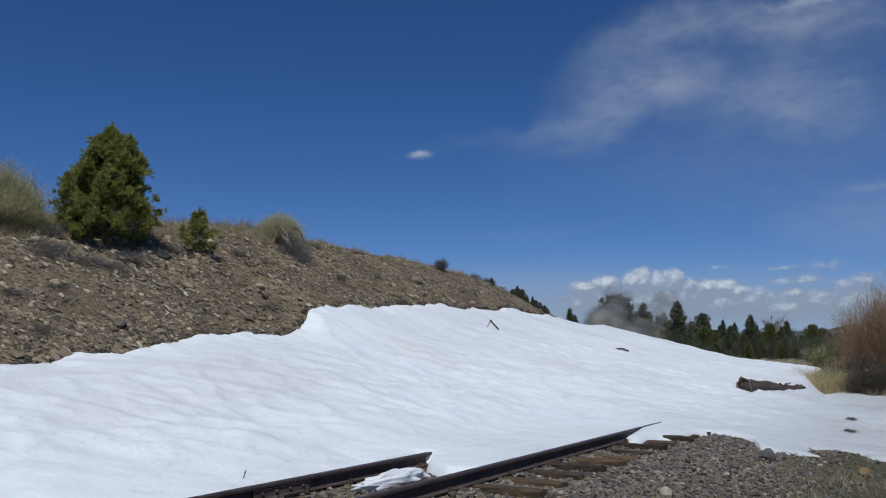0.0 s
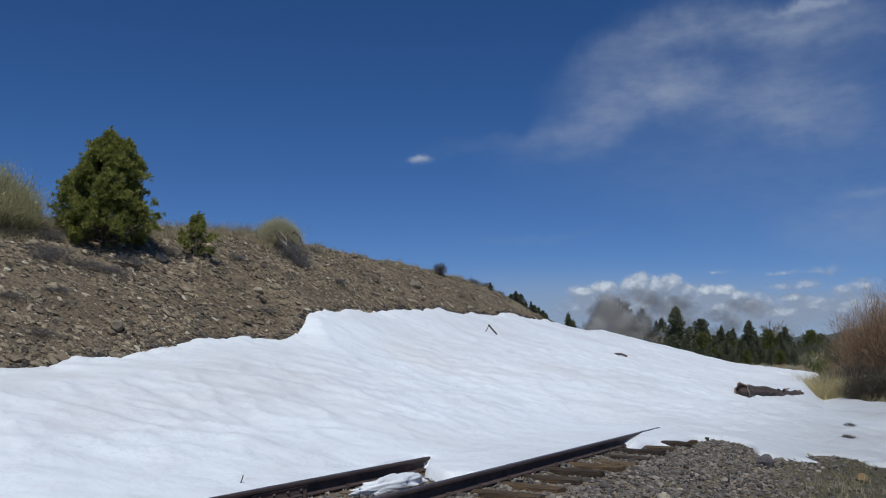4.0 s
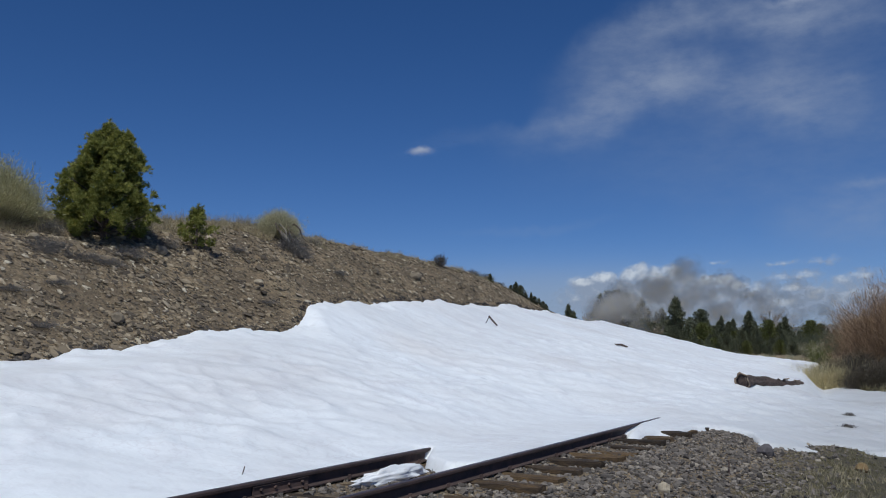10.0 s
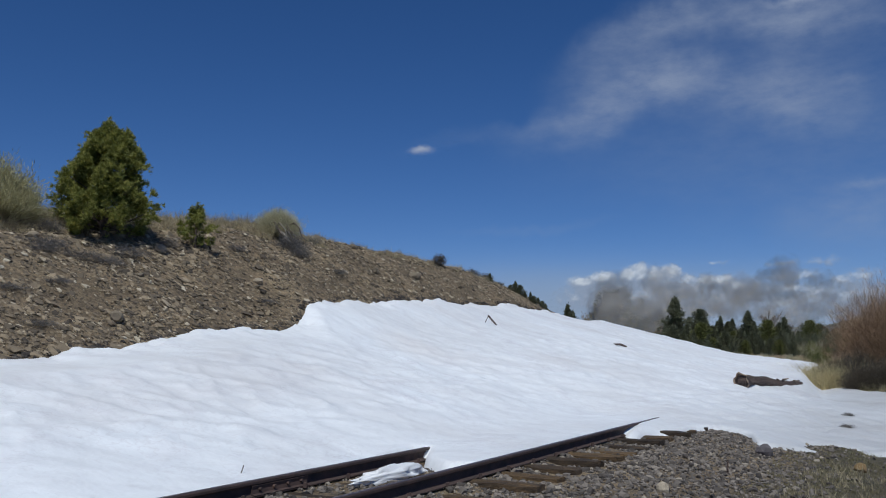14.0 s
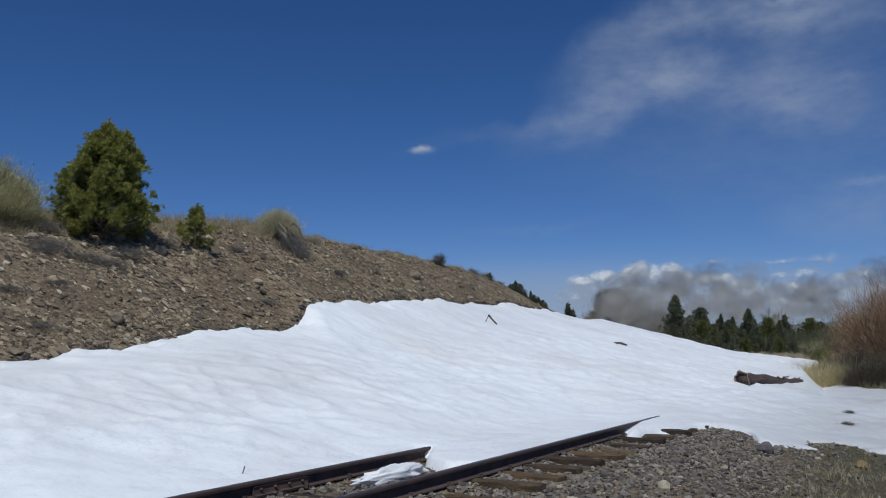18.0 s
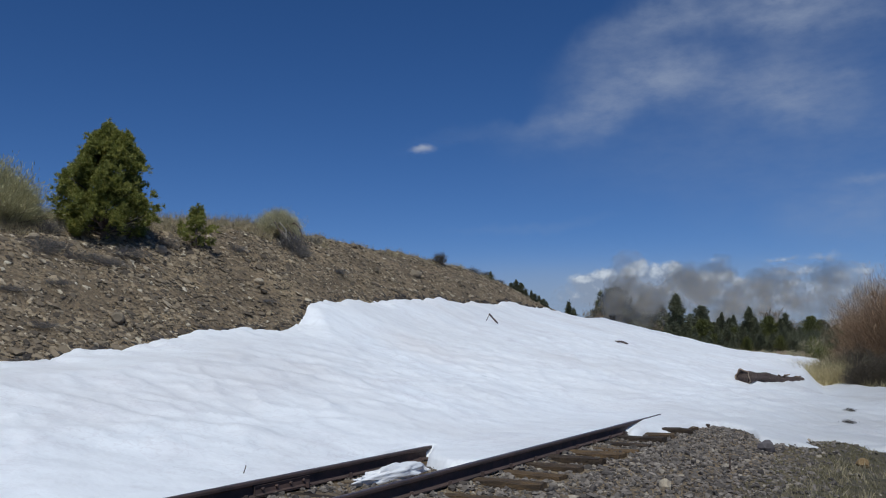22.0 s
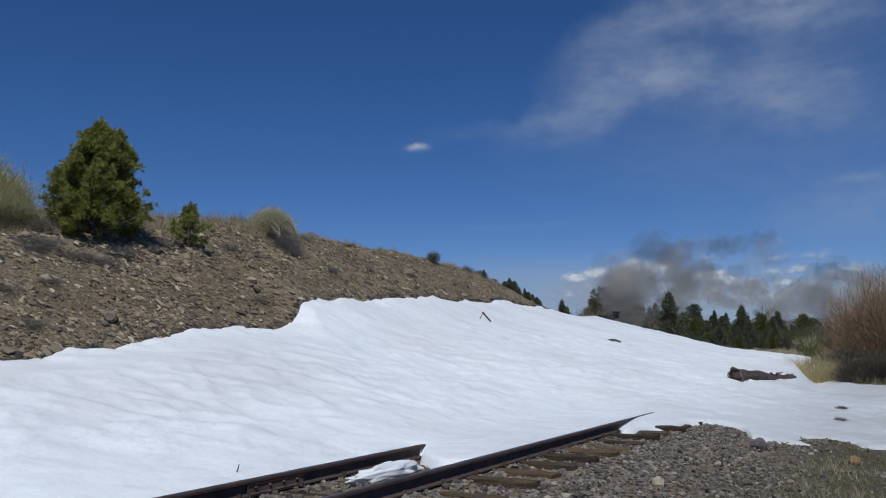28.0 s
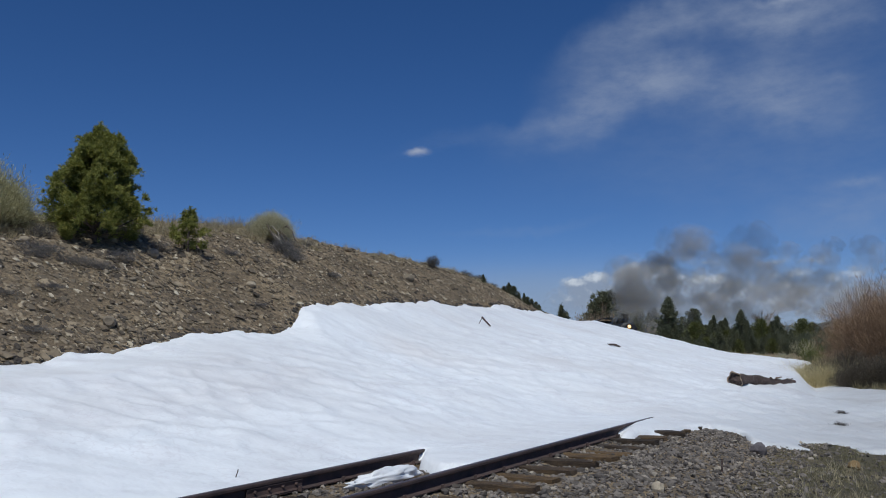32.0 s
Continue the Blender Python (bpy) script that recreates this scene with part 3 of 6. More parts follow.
def conifer(name, h, rad, seed, needles, branches=60, tuft=0.07, per=9, width=0.22, bottom=0.05, power=0.75, ragged=0.35, along=7, lean=0.0, clumps=0, lobes=0.0):
    """Trunk with limbs, crown of needle tufts carried by the limbs. Built at the origin."""
    r = np.random.default_rng(seed)
    top = np.array([lean * h, 0, h])
    sticks = [limb((0, 0, -0.15 * rad), tuple(top * 0.55), 0.032 * h, 0.02 * h, 7), limb(tuple(top * 0.55), tuple(top * 0.985), 0.02 * h, 0.005 * h, 6)]
    pts, outs = [], []
    for i in range(branches):
        t = bottom + (1 - bottom) * ((i + r.uniform(0, 1)) / branches) ** 0.92
        az = i * 2.399 + r.normal(0, 0.35)
        L = rad * ((1 - t) ** power * 1.08 + 0.05) * (1 + r.uniform(-ragged, ragged * 0.7))
        L *= 1 + lobes * float(vnoise(az % 6.2832 * 0.9, t * 7.0, seed))
        if t < 0.16:
            L *= 0.78 + 1.4 * t
        rise = r.uniform(0.05, 0.5) + 0.55 * t
        d = np.array([math.cos(az), math.sin(az), rise])
        a = top * t * 0.97
        b = a + d / np.linalg.norm(d) * L
        sticks.append(limb(a, b, 0.010 * h * (1 - 0.7 * t), 0.002 * h, 4))
        m = max(2, int(along * (0.35 + L / rad)))
        for q in np.linspace(0.28, 1.03, m):
            spread = L * 0.2 * (1.15 - q * 0.6)
            c = a + (b - a) * q + r.normal(0, 1, 3) * np.array([spread, spread, spread * 0.6])
            pts.append(c)
            outs.append(d / np.linalg.norm(d))
        for _ in range(clumps if t < 0.86 else 0):
            tip = b + r.normal(0, 1, 3) * L * 0.13
            for _ in range(9):
                pts.append(tip + r.normal(0, 1, 3) * tuft * 0.62)
                outs.append(d / np.linalg.norm(d))
    pts.append(top)
    outs.append(np.array([0, 0, 1.0]))
    root = new(name)
    v, f = join_vf(sticks)
    obj("trunk", mesh_of("trunk", v, f, True), M_BARK, root)
    v, f = tufts(pts, tuft, per, seed + 5, 0.35, width, np.array(outs))
    obj("crown", mesh_of("crown", v, f), needles, root)
    return root


def put(ob, x, y, z, turn=0.0, size=1.0):
    ob.matrix_basis = pose(x, y, z, 0, 0, turn) @ Matrix.Diagonal((size, size, size, 1))
    return ob


def brush(name, w, h, count, seed, stems, tips, stem_share=0.4, fan=1.0, fine=0.006):
    """A dome of fine stems: dark woody stems below, pale brushy tips above."""
    r = np.random.default_rng(seed)
    root = new(name)
    az, el = r.uniform(0, 6.28, count), np.arcsin(r.uniform(0.12, 1, count) ** 0.8)
    d = np.stack([np.cos(az) * np.cos(el) * w * 0.5 * fan, np.sin(az) * np.cos(el) * w * 0.5 * fan, np.sin(el) * h], -1)
    d *= (r.uniform(0.8, 1.0, count) * (0.95 + 0.12 * vnoise(az * 1.9, el * 3.0, seed)))[:, None]
    o = r.normal(0, 1, (count, 3)) * np.array([w * 0.07, w * 0.07, 0.0])
    L = np.linalg.norm(d, axis=1)
    k = int(count * stem_share)
    v, f = blades(o[:k], d[:k], L[:k] * 0.72, np.full(k, 0.0035 * (w + h)), seed + 1, 0.25, 3)
    obj("woody_base", mesh_of("woody_base", v, f), stems, root)
    base = o + d * r.uniform(0.45, 0.72, count)[:, None]
    rep = 16
    b2 = np.repeat(base, rep, 0) + np.repeat(d, rep, 0) * r.uniform(-0.15, 0.3, (count * rep, 1)) + r.normal(0, 1, (count * rep, 3)) * 0.018 * (w + h)
    d2 = np.repeat(d, rep, 0) / np.repeat(L, rep)[:, None] + r.normal(0, 0.42, (count * rep, 3)) + np.array([0, 0, 0.3])
    L2 = np.repeat(L, rep) * r.uniform(0.04, 0.11, count * rep)
    v, f = blades(b2, d2, L2, np.full(len(b2), fine * (w + h)), seed + 2, 0.25, 2)
    tagged(obj("brush_top", mesh_of("brush_top", v, f), tips, root), kind="stuff")
    return root


# ---- track: ties, rails ----
def tie_mesh(seed):
    r = np.random.default_rng(seed)
    bm = bmesh.new()
    bmesh.ops.create_grid(bm, x_segments=12, y_segments=3, size=0.5)
    base = bmesh.ops.extrude_face_region(bm, geom=bm.faces[:])
    for e in base["geom"]:
        if isinstance(e, bmesh.types.BMVert):
            e.co.z -= 1
    for v in bm.verts:
        c = v.co.copy()
        v.co = Vector((c.x * 2.14, c.y * 0.2, c.z * 0.17))
        end = abs(c.x) > 0.48
        v.co += Vector((r.normal(0, 0.02 if end else 0.004), r.normal(0, 0.008), r.normal(0, 0.005) - (0.012 * abs(r.normal()) if end or abs(c.y) > 0.4 else 0)))
    bmesh.ops.recalc_face_normals(bm, faces=bm.faces[:])
    me = bpy.data.meshes.new("tie")
    bm.to_mesh(me)
    bm.free()
    me.materials.append(M_TIE)
    return me


TIE_AT = []


def build_ties():
    variants = [tie_mesh(i) for i in range(6)]
    r = random.Random(4)
    s = -8.0
    i = 0
    while s < 100:
        TIE_AT.append(s)
        x, y = at_track(s, r.uniform(-0.05, 0.05) - 0.04)
        ob = new("railway_tie", variants[i % 6])
        ob.matrix_basis = pose(float(x), float(y), float(track_z(s)) + r.uniform(-0.022, 0.008), r.uniform(-1.5, 1.5), r.uniform(-1.0, 1.0), -math.degrees(heading(s)) + r.uniform(-2, 2) + (180 if i % 2 else 0))
        tagged(ob, "weathered brown wooden railway tie bedded in gravel", "railway tie", "ties under the rails")
        s += 0.58 + r.uniform(-0.045, 0.045)
        i += 1


build_ties()

RAIL_HALF = [(-0.051, 0.0), (0.051, 0.0), (0.051, 0.008), (0.012, 0.018), (0.007, 0.03), (0.007, 0.08), (0.014, 0.088), (0.029, 0.092), (0.029, 0.109), (0.024, 0.117), (0.012, 0.12),
             (-0.012, 0.12), (-0.024, 0.117), (-0.029, 0.109), (-0.029, 0.092), (-0.014, 0.088), (-0.007, 0.08), (-0.007, 0.03), (-0.012, 0.018), (-0.051, 0.008)]


def rail_piece(n, s0, s1, name="rail"):
    k = max(2, int((s1 - s0) / 0.5) + 1)
    ss = np.linspace(s0, s1, k)
    prof = np.array(RAIL_HALF)
    m = len(prof)
    x, y = at_track(ss[:, None], n - prof[None, :, 0])
    z = track_z(ss)[:, None] + prof[None, :, 1] + 0.002
    v = np.stack([x, y, np.broadcast_to(z, x.shape)], -1).reshape(-1, 3)
    f = grid_faces(k, m, True)
    me = mesh_of(name, v, f)
    me.materials.append(M_RAIL)
    me.materials.append(M_RAILTOP)
    top = [j for j in range(m) if prof[j, 1] > 0.115 and prof[(j + 1) % m, 1] > 0.115]
    idx = np.zeros(len(f), np.int32)
    for j in top:
        idx[j::m] = 1
    me.polygons.foreach_set("material_index", idx)
    return new(name, me)


def joint_bar(parent, n, s, side):
    """Angle bar with four bolts across a rail joint."""
    bm = bmesh.new()
    prof = [(0.012, 0.085), (0.03, 0.078), (0.024, 0.05), (0.03, 0.022), (0.052, 0.012), (0.014, 0.016)]
    rows = []
    for q in np.linspace(-0.32, 0.32, 5):
        ring = []
        for px, pz in prof:
            x, y = at_track(s + q, n + side * px)
            ring.append(bm.verts.new((float(x), float(y), pz + 0.004)))
        rows.append(ring)
    for a, b in zip(rows, rows[1:]):
        for i in range(len(prof)):
            j = (i + 1) % len(prof)
            bm.faces.new((a[i], a[j], b[j], b[i]))
    bm.faces.new(rows[0])
    bm.faces.new(rows[-1][::-1])
    bmesh.ops.recalc_face_normals(bm, faces=bm.faces[:])
    bar = part("joint_bar", bm, M_RAIL, parent, "rusty bolted joint bar")
    for q in (-0.24, -0.08, 0.08, 0.24):
        x0, y0 = at_track(s + q, n + side * 0.02)
        x1, y1 = at_track(s + q, n + side * 0.046)
        bm = bmesh.new()
        v, f = limb((float(x0), float(y0), 0.054), (float(x1), float(y1), 0.054), 0.015, 0.013, 6)
        vs = [bm.verts.new(p) for p in v]
        for t in f:
            bm.faces.new([vs[i] for i in t])
        bm.faces.new(vs[6:])
        part("bolt", bm, M_RAIL, bar)


def build_rails():
    for n, cuts in ((-0.482, (-8, 1.6, 14.5, 24, 34, 44, 54, 64, 74, 84, 94, 100)), (0.482, (-8, 5.1, 13.2, 22.5, 32, 42, 52, 62, 72, 82, 92, 100))):
        for a, b in zip(cuts, cuts[1:]):
            rail = rail_piece(n, a + 0.003, b - 0.003)
            tagged(rail, "rust-brown steel rail spiked to wooden ties", "rail", "rails of the track")
            if b < 20:
                joint_bar(rail, n, b, -1)
            for s in np.arange(max(a, 1.5) + 0.25, min(b, 13), 0.58):
                x, y = at_track(s, n - 0.062)
                bm = bmesh.new()
                bmesh.ops.create_cube(bm, size=1)
                for v in bm.verts:
                    v.co = Vector((float(x), float(y), 0.02)) + Vector((v.co.x * 0.028, v.co.y * 0.028, v.co.z * (0.04 + 0.01 * v.co.x)))
                part("spike", bm, M_RAIL, rail)


build_rails()


# ---- loose stone ----
def build_ballast():
    r = np.random.default_rng(11)
    k = 60000
    s = r.uniform(-4.0, 15.5, k)
    n = np.where(r.uniform(0, 1, k) < 0.85, r.uniform(-5.2, -0.55, k), r.uniform(-0.6, 0.6, k))
    dens = np.clip(1.15 - 1.2 * np.clip(-n - 2.05 + 0.5 * fbm(s / 0.8, n / 0.6, 63), 0, 9), 0.1, 1)
    gap = np.abs(s[:, None] - np.array(TIE_AT)[None, :45]).min(1)
    keep = (r.uniform(0, 1, k) < dens) & ((gap > 0.1) | (np.abs(n + 0.04) > 1.1) | (r.uniform(0, 1, k) < 0.05))
    s, n = s[keep], n[keep]
    x, y = at_track(s, n)
    size = np.clip(r.lognormal(-4.05, 0.38, len(s)), 0.009, 0.05)
    ob = obj("ballast_gravel", stones_mesh("ballast_gravel", x, y, size, 12, 0.2), M_BALLAST)
    tagged(ob, "loose grey crushed-stone ballast beside the ties", "gravel", kind="stuff")
    shapes = []
    v0, f0 = ico()
    for i in range(14):
        q = np.random.default_rng(900 + i)
        v = v0 * (1 + q.uniform(-0.4, 0.4, len(v0)))[:, None] * np.array([1.0, q.uniform(0.65, 1.0), q.uniform(0.5, 0.8)])
        me = mesh_of("stone", v, f0)
        me.materials.append(M_BALLASTPIECE)
        shapes.append(me)
    for i in range(300):
        s, n = float(r.uniform(4.6, 9.5)), float(-1.2 - 1.9 * r.uniform() ** 1.2)
        x, y = (float(q) for q in at_track(s, n))
        k = float(np.clip(r.lognormal(-3.55, 0.25), 0.02, 0.05))
        st = new("stone", shapes[i % 14])
        st.parent = ob
        st.matrix_basis = pose(x, y, float(ground_z(x, y)) + 0.45 * k, float(r.normal(0, 20)), float(r.normal(0, 20)), float(r.uniform(0, 360))) @ Matrix.Diagonal((k, k, k, 1))


def build_bank_stones():
    r = np.random.default_rng(13)
    k = 330000
    s, n = -2 + 36 * r.uniform(0, 1, k) ** 1.3, r.uniform(3.9, 9.3, k)
    x, y = at_track(s, n)
    patch = fbm(s / 1.3, n / 1.0, 61)
    keep = (r.uniform(0, 1, k) < 0.52 + 0.5 * patch) & (snow_depth(x, y)[0] < 0.02)
    x, y = x[keep], y[keep]
    size = np.clip(r.lognormal(-4.1, 0.58, len(x)), 0.01, 0.1) * np.interp(s[keep], [8, 20], [1.0, 0.72])
    ob = obj("bank_stones", stones_mesh("bank_stones", x, y, size, 14, 0.12, 0.42, 0.5), M_STONE)
    tagged(ob, "loose brown and tan stones over the cutting bank", "stones", kind="stuff")


# Dark both for wet soil and for the shadow gap above the snow.
M_DAMPSHADE = surface("damp_shade_soil", [(0.2, (0.022, 0.017, 0.013)), (0.8, (0.075, 0.058, 0.043))], 5, 0.6, 0, 40, 0.4, 0.5, 0.01, "island", 0.6)


def build_dark_rim():
    """Wet clods and stones in the melt line between the bank and the drift; their dark tone also paints its shadow gap.
    """
    r = np.random.default_rng(15)
    k = 9000
    s = -2 + 34 * r.uniform(0, 1, k) ** 1.2
    n = snow_edge_up(s) + r.uniform(-0.35, 0.3, k)
    x, y = at_track(s, n)
    depth = snow_depth(x, y)[0]
    keep = (depth < 0.015) & (depth > -0.16)
    x, y = x[keep], y[keep]
    size = np.clip(r.lognormal(-3.7, 0.4, len(x)), 0.012, 0.07)
    tagged(obj("damp_clods", stones_mesh("damp_clods", x, y, size, 16, 0.2, 0.5, 0.5), M_DAMPSHADE), "damp clods and stones along the melting edge of the snow, darkened also for its shadow gap", "stones", kind="stuff")


build_ballast()
build_bank_stones()
build_dark_rim()


def rock(x, y, w, h, seed, material=None, label="", sink=0.25):
    r = np.random.default_rng(seed)
    bm = bmesh.new()
    bmesh.ops.create_icosphere(bm, subdivisions=2, radius=0.5)
    off = Vector(r.uniform(-9, 9, 3))
    for v in bm.verts:
        c = v.co.copy()
        k = 1 + 0.34 * noise.noise(c * 2.3 + off) + 0.13 * noise.noise(c * 6 + off)
        v.co = Vector((c.x * w * k, c.y * w * 0.8 * k, c.z * h * k))
    me = bpy.data.meshes.new("rock")
    bm.to_mesh(me)
    bm.free()
    ob = obj("rock", me, material or M_ROCK)
    ob.matrix_basis = pose(x, y, height_at(x, y) + h * (0.5 - sink), 0, 0, float(r.uniform(0, 360)))
    return tagged(ob, label or "weathered tan rock lodged in the stony bank", "rock", "rocks on the bank")


ROCKS = ((-4.34, 11.14, 0.24, 0.17), (-3.29, 14.84, 0.19, 0.13), (-6.25, 12.57, 0.17, 0.12), (-1.58, 19.55, 0.2, 0.15), (-4.71, 13.82, 0.2, 0.2), (-0.71, 21.37, 0.3, 0.22))
for i, (x, y, w, h) in enumerate(ROCKS):
    rock(x, y, w, h, 300 + i)
rock(4.0, 10.59, 0.25, 0.2, 320, M_PURPLEROCK, "purplish grey boulder at the edge of the snow")
rock(5.03, 10.27, 0.19, 0.14, 321, M_RUSTROCK, "rusty tan rock on the gravel shoulder")
rock(1.89, 7.34, 0.13, 0.12, 322, label="cream-coloured stone in the ballast")



def bank_rocks():
    """Larger stones of the bank, each a thing; eight shapes are shared."""
    shapes = []
    for i in range(8):
        r = np.random.default_rng(500 + i)
        bm = bmesh.new()
        bmesh.ops.create_icosphere(bm, subdivisions=1 if i % 2 else 2, radius=0.5)
        off = Vector(r.uniform(-9, 9, 3))
        for v in bm.verts:
            c = v.co.copy()
            k = 1 + 0.45 * noise.noise(c * 2.6 + off) + 0.2 * float(r.uniform(-1, 1))
            v.co = Vector((c.x * k, c.y * 0.75 * k, c.z * 0.5 * k))
        me = bpy.data.meshes.new("rock")
        bm.to_mesh(me)
        bm.free()
        me.materials.append(M_ROCK)
        shapes.append(me)
    r = np.random.default_rng(77)
    made = 0
    while made < 170:
        s, n = 2 + 26 * r.uniform() ** 1.2, r.uniform(4.6, 8.9)
        x, y = (float(q) for q in at_track(s, n))
        if float(snow_depth(x, y)[0]) > -0.02:
            continue
        w = float(np.clip(r.lognormal(-2.45, 0.32), 0.06, 0.22))
        ob = new("rock", shapes[made % 8])
        ob.matrix_basis = pose(x, y, float(ground_z(x, y)) + 0.1 * w, float(r.normal(0, 14)) - 15, float(r.normal(0, 14)), float(r.uniform(0, 360))) @ Matrix.Diagonal((w, w, w, 1))
        tagged(ob, "weathered tan rock lodged in the stony bank", "rock", "rocks on the bank")
        made += 1


bank_rocks()


def stick(name, pts, rad, material, label, category="twig"):
    bm = bmesh.new()
    for a, b in zip(pts, pts[1:]):
        v, f = limb(a, b, rad, rad * 0.75, 6)
        vs = [bm.verts.new(q) for q in v]
        for t in f:
            bm.faces.new([vs[i] for i in t])
    me = bpy.data.meshes.new(name)
    bm.to_mesh(me)
    bm.free()
    return tagged(obj(name, me, material), label, category)


def build_litter():
    z = height_at(1.13, 20.1)
    stick("broken_twig", [(1.0, 20.12, z - 0.02), (1.12, 20.12, z + 0.21)], 0.012, M_LOG, "thin grey twig leaning in the snow")
    stick("broken_branch", [(1.1, 20.1, z + 0.2), (1.19, 20.07, z + 0.09), (1.3, 20.05, z - 0.03)], 0.026, M_LOG, "dark broken branch standing in the snow")
    z = height_at(4.64, 21.95)
    stick("fallen_branch", [(4.48, 21.95, z + 0.05), (4.64, 21.92, z + 0.055), (4.8, 21.85, z - 0.01)], 0.034, M_LOG, "short dark branch lying on the snow")
    z = height_at(-1.53, 6.52)
    stick("dry_sprig", [(-1.535, 6.52, z - 0.01), (-1.52, 6.52, z + 0.035), (-1.515, 6.52, z + 0.06)], 0.005, M_LOG, "dry sprig poking out of the snow")
    z = height_at(2.94, 8.8)
    stick("dark_stake", [(2.94, 8.8, z - 0.02), (2.945, 8.8, z + 0.14)], 0.012, M_LOG, "short dark stick standing in the ballast")


build_litter()


def snow_clump():
    bm = bmesh.new()
    bmesh.ops.create_icosphere(bm, subdivisions=4, radius=1)
    for v in bm.verts:
        c = v.co.copy()
        k = 1 + 0.35 * noise.noise(c * 2.1) + 0.26 * noise.noise(c * 5.2) + 0.15 * noise.noise(c * 11)
        thin = 0.55 + 0.45 * (c.y + 1) / 2
        s, n, h = 6.1 + c.y * 0.5 * k, 0.12 + c.x * 0.11 * k * thin, max(c.z * 0.1 * k * thin, -0.05)
        x, y = at_track(s, n)
        v.co = Vector((float(x), float(y), 0.02 + h))
    for f in bm.faces:
        f.smooth = True
    me = bpy.data.meshes.new("snow_clump")
    bm.to_mesh(me)
    bm.free()
    return tagged(obj("snow_clump", me, M_SNOW), "ragged white snow clump between the rails", "snow")


snow_clump()


# ---- plants on the bank ----
def plant_bank():
    x, y = -5.58, 13.58
    put(conifer("pinyon_pine", 2.02, 0.74, 6, M_PINE, 110, 0.06, 16, 0.26, 0.03, 0.9, 0.3, 7, 0.0, 9, 0.42), x, y, height_at(x, y) - 0.05, 205)
    tagged(bpy.data.objects["pinyon_pine"], "bushy dark green pinyon pine on the bank crest", "tree")
    x, y = -4.43, 14.76
    sap = put(conifer("pine_sapling", 0.86, 0.29, 9, M_PINE, 26, 0.05, 12, 0.26, 0.05, 0.95, 0.55, 5, 0.05, 3), x, y, height_at(x, y) - 0.04, 0)
    tagged(sap, "small green pine sapling on the stony bank", "tree")
    a = put(brush("rabbitbrush", 1.75, 1.16, 5200, 5, M_CHAMIDARK, M_SAGE, 0.2, 1.0, 0.0028), -7.1, 12.95, height_at(-6.95, 12.95) - 0.05)
    tagged(a, "large grey-green rabbitbrush on the bank crest", "bush", "rabbitbrush on the crest")
    b = put(brush("rabbitbrush", 1.2, 0.74, 3600, 6, M_CHAMIDARK, M_CHAMISA, 0.2, 1.0, 0.0035), -3.62, 18.1, height_at(-3.62, 18.1) - 0.03)
    tagged(b, "pale straw-coloured rabbitbrush with dark woody stems", "bush", "rabbitbrush on the crest")
    r = random.Random(19)
    for i in range(11):
        a = Vector((r.uniform(-0.25, 0.3), r.uniform(-0.35, -0.1), r.uniform(0.1, 0.3)))
        pts = [a]
        for k in range(4):
            pts.append(pts[-1] + Vector((r.uniform(0.05, 0.16), r.uniform(-0.16, -0.05), r.uniform(-0.2, -0.02) if k else r.uniform(0.0, 0.1))))
        v, f = join_vf([limb(p, q, 0.024 - 0.004 * k, 0.02 - 0.004 * k, 5) for k, (p, q) in enumerate(zip(pts, pts[1:]))])
        obj("gnarled_stem", mesh_of("gnarled_stem", v, f, True), M_PALEBARK if i % 2 else M_BARK, b)
    for i, (x, y, w, h) in enumerate(((-3.2, 17.35, 1.0, 0.5), (-5.0, 13.2, 0.8, 0.26), (-5.9, 12.3, 0.9, 0.22), (-4.75, 14.3, 0.5, 0.3), (-6.2, 13.0, 0.6, 0.3), (-3.0, 19.0, 0.5, 0.25), (-5.85, 12.08, 0.7, 0.16), (-5.4, 12.49, 0.8, 0.2), (-5.05, 12.6, 0.6, 0.18), (-5.48, 10.49, 0.5, 0.1), (-4.91, 10.11, 0.6, 0.1), (-3.05, 14.3, 0.5, 0.1), (-2.95, 17.15, 0.7, 0.3), (-5.2, 11.2, 0.5, 0.1), (-3.9, 15.6, 0.6, 0.2), (-2.2, 17.6, 0.5, 0.14))):
        d = put(brush("dead_brush", w, h, 260, 30 + i, M_CHAMIDARK, M_GREYTWIG, 0.6, 1.0, 0.004), x, y, height_at(x, y) - 0.02)
        tagged(d, "low grey leafless brush on the stony bank", "bush", "dead brush on the bank")
    for i, (s, n, w, h) in enumerate(((23.6, 8.4, 0.6, 0.46), (28.2, 8.9, 0.9, 0.35), (30.0, 8.9, 0.8, 0.32), (31.5, 8.8, 0.7, 0.3))):
        x, y = (float(q) for q in at_track(s, n))
        d = put(brush("sagebrush", w, h, 300, 50 + i, M_CHAMIDARK, M_CHAMIDARK, 0.6), x, y, height_at(x, y) - 0.02)
        tagged(d, "dark low sagebrush on the crest of the bank", "bush", "sagebrush along the crest")


plant_bank()


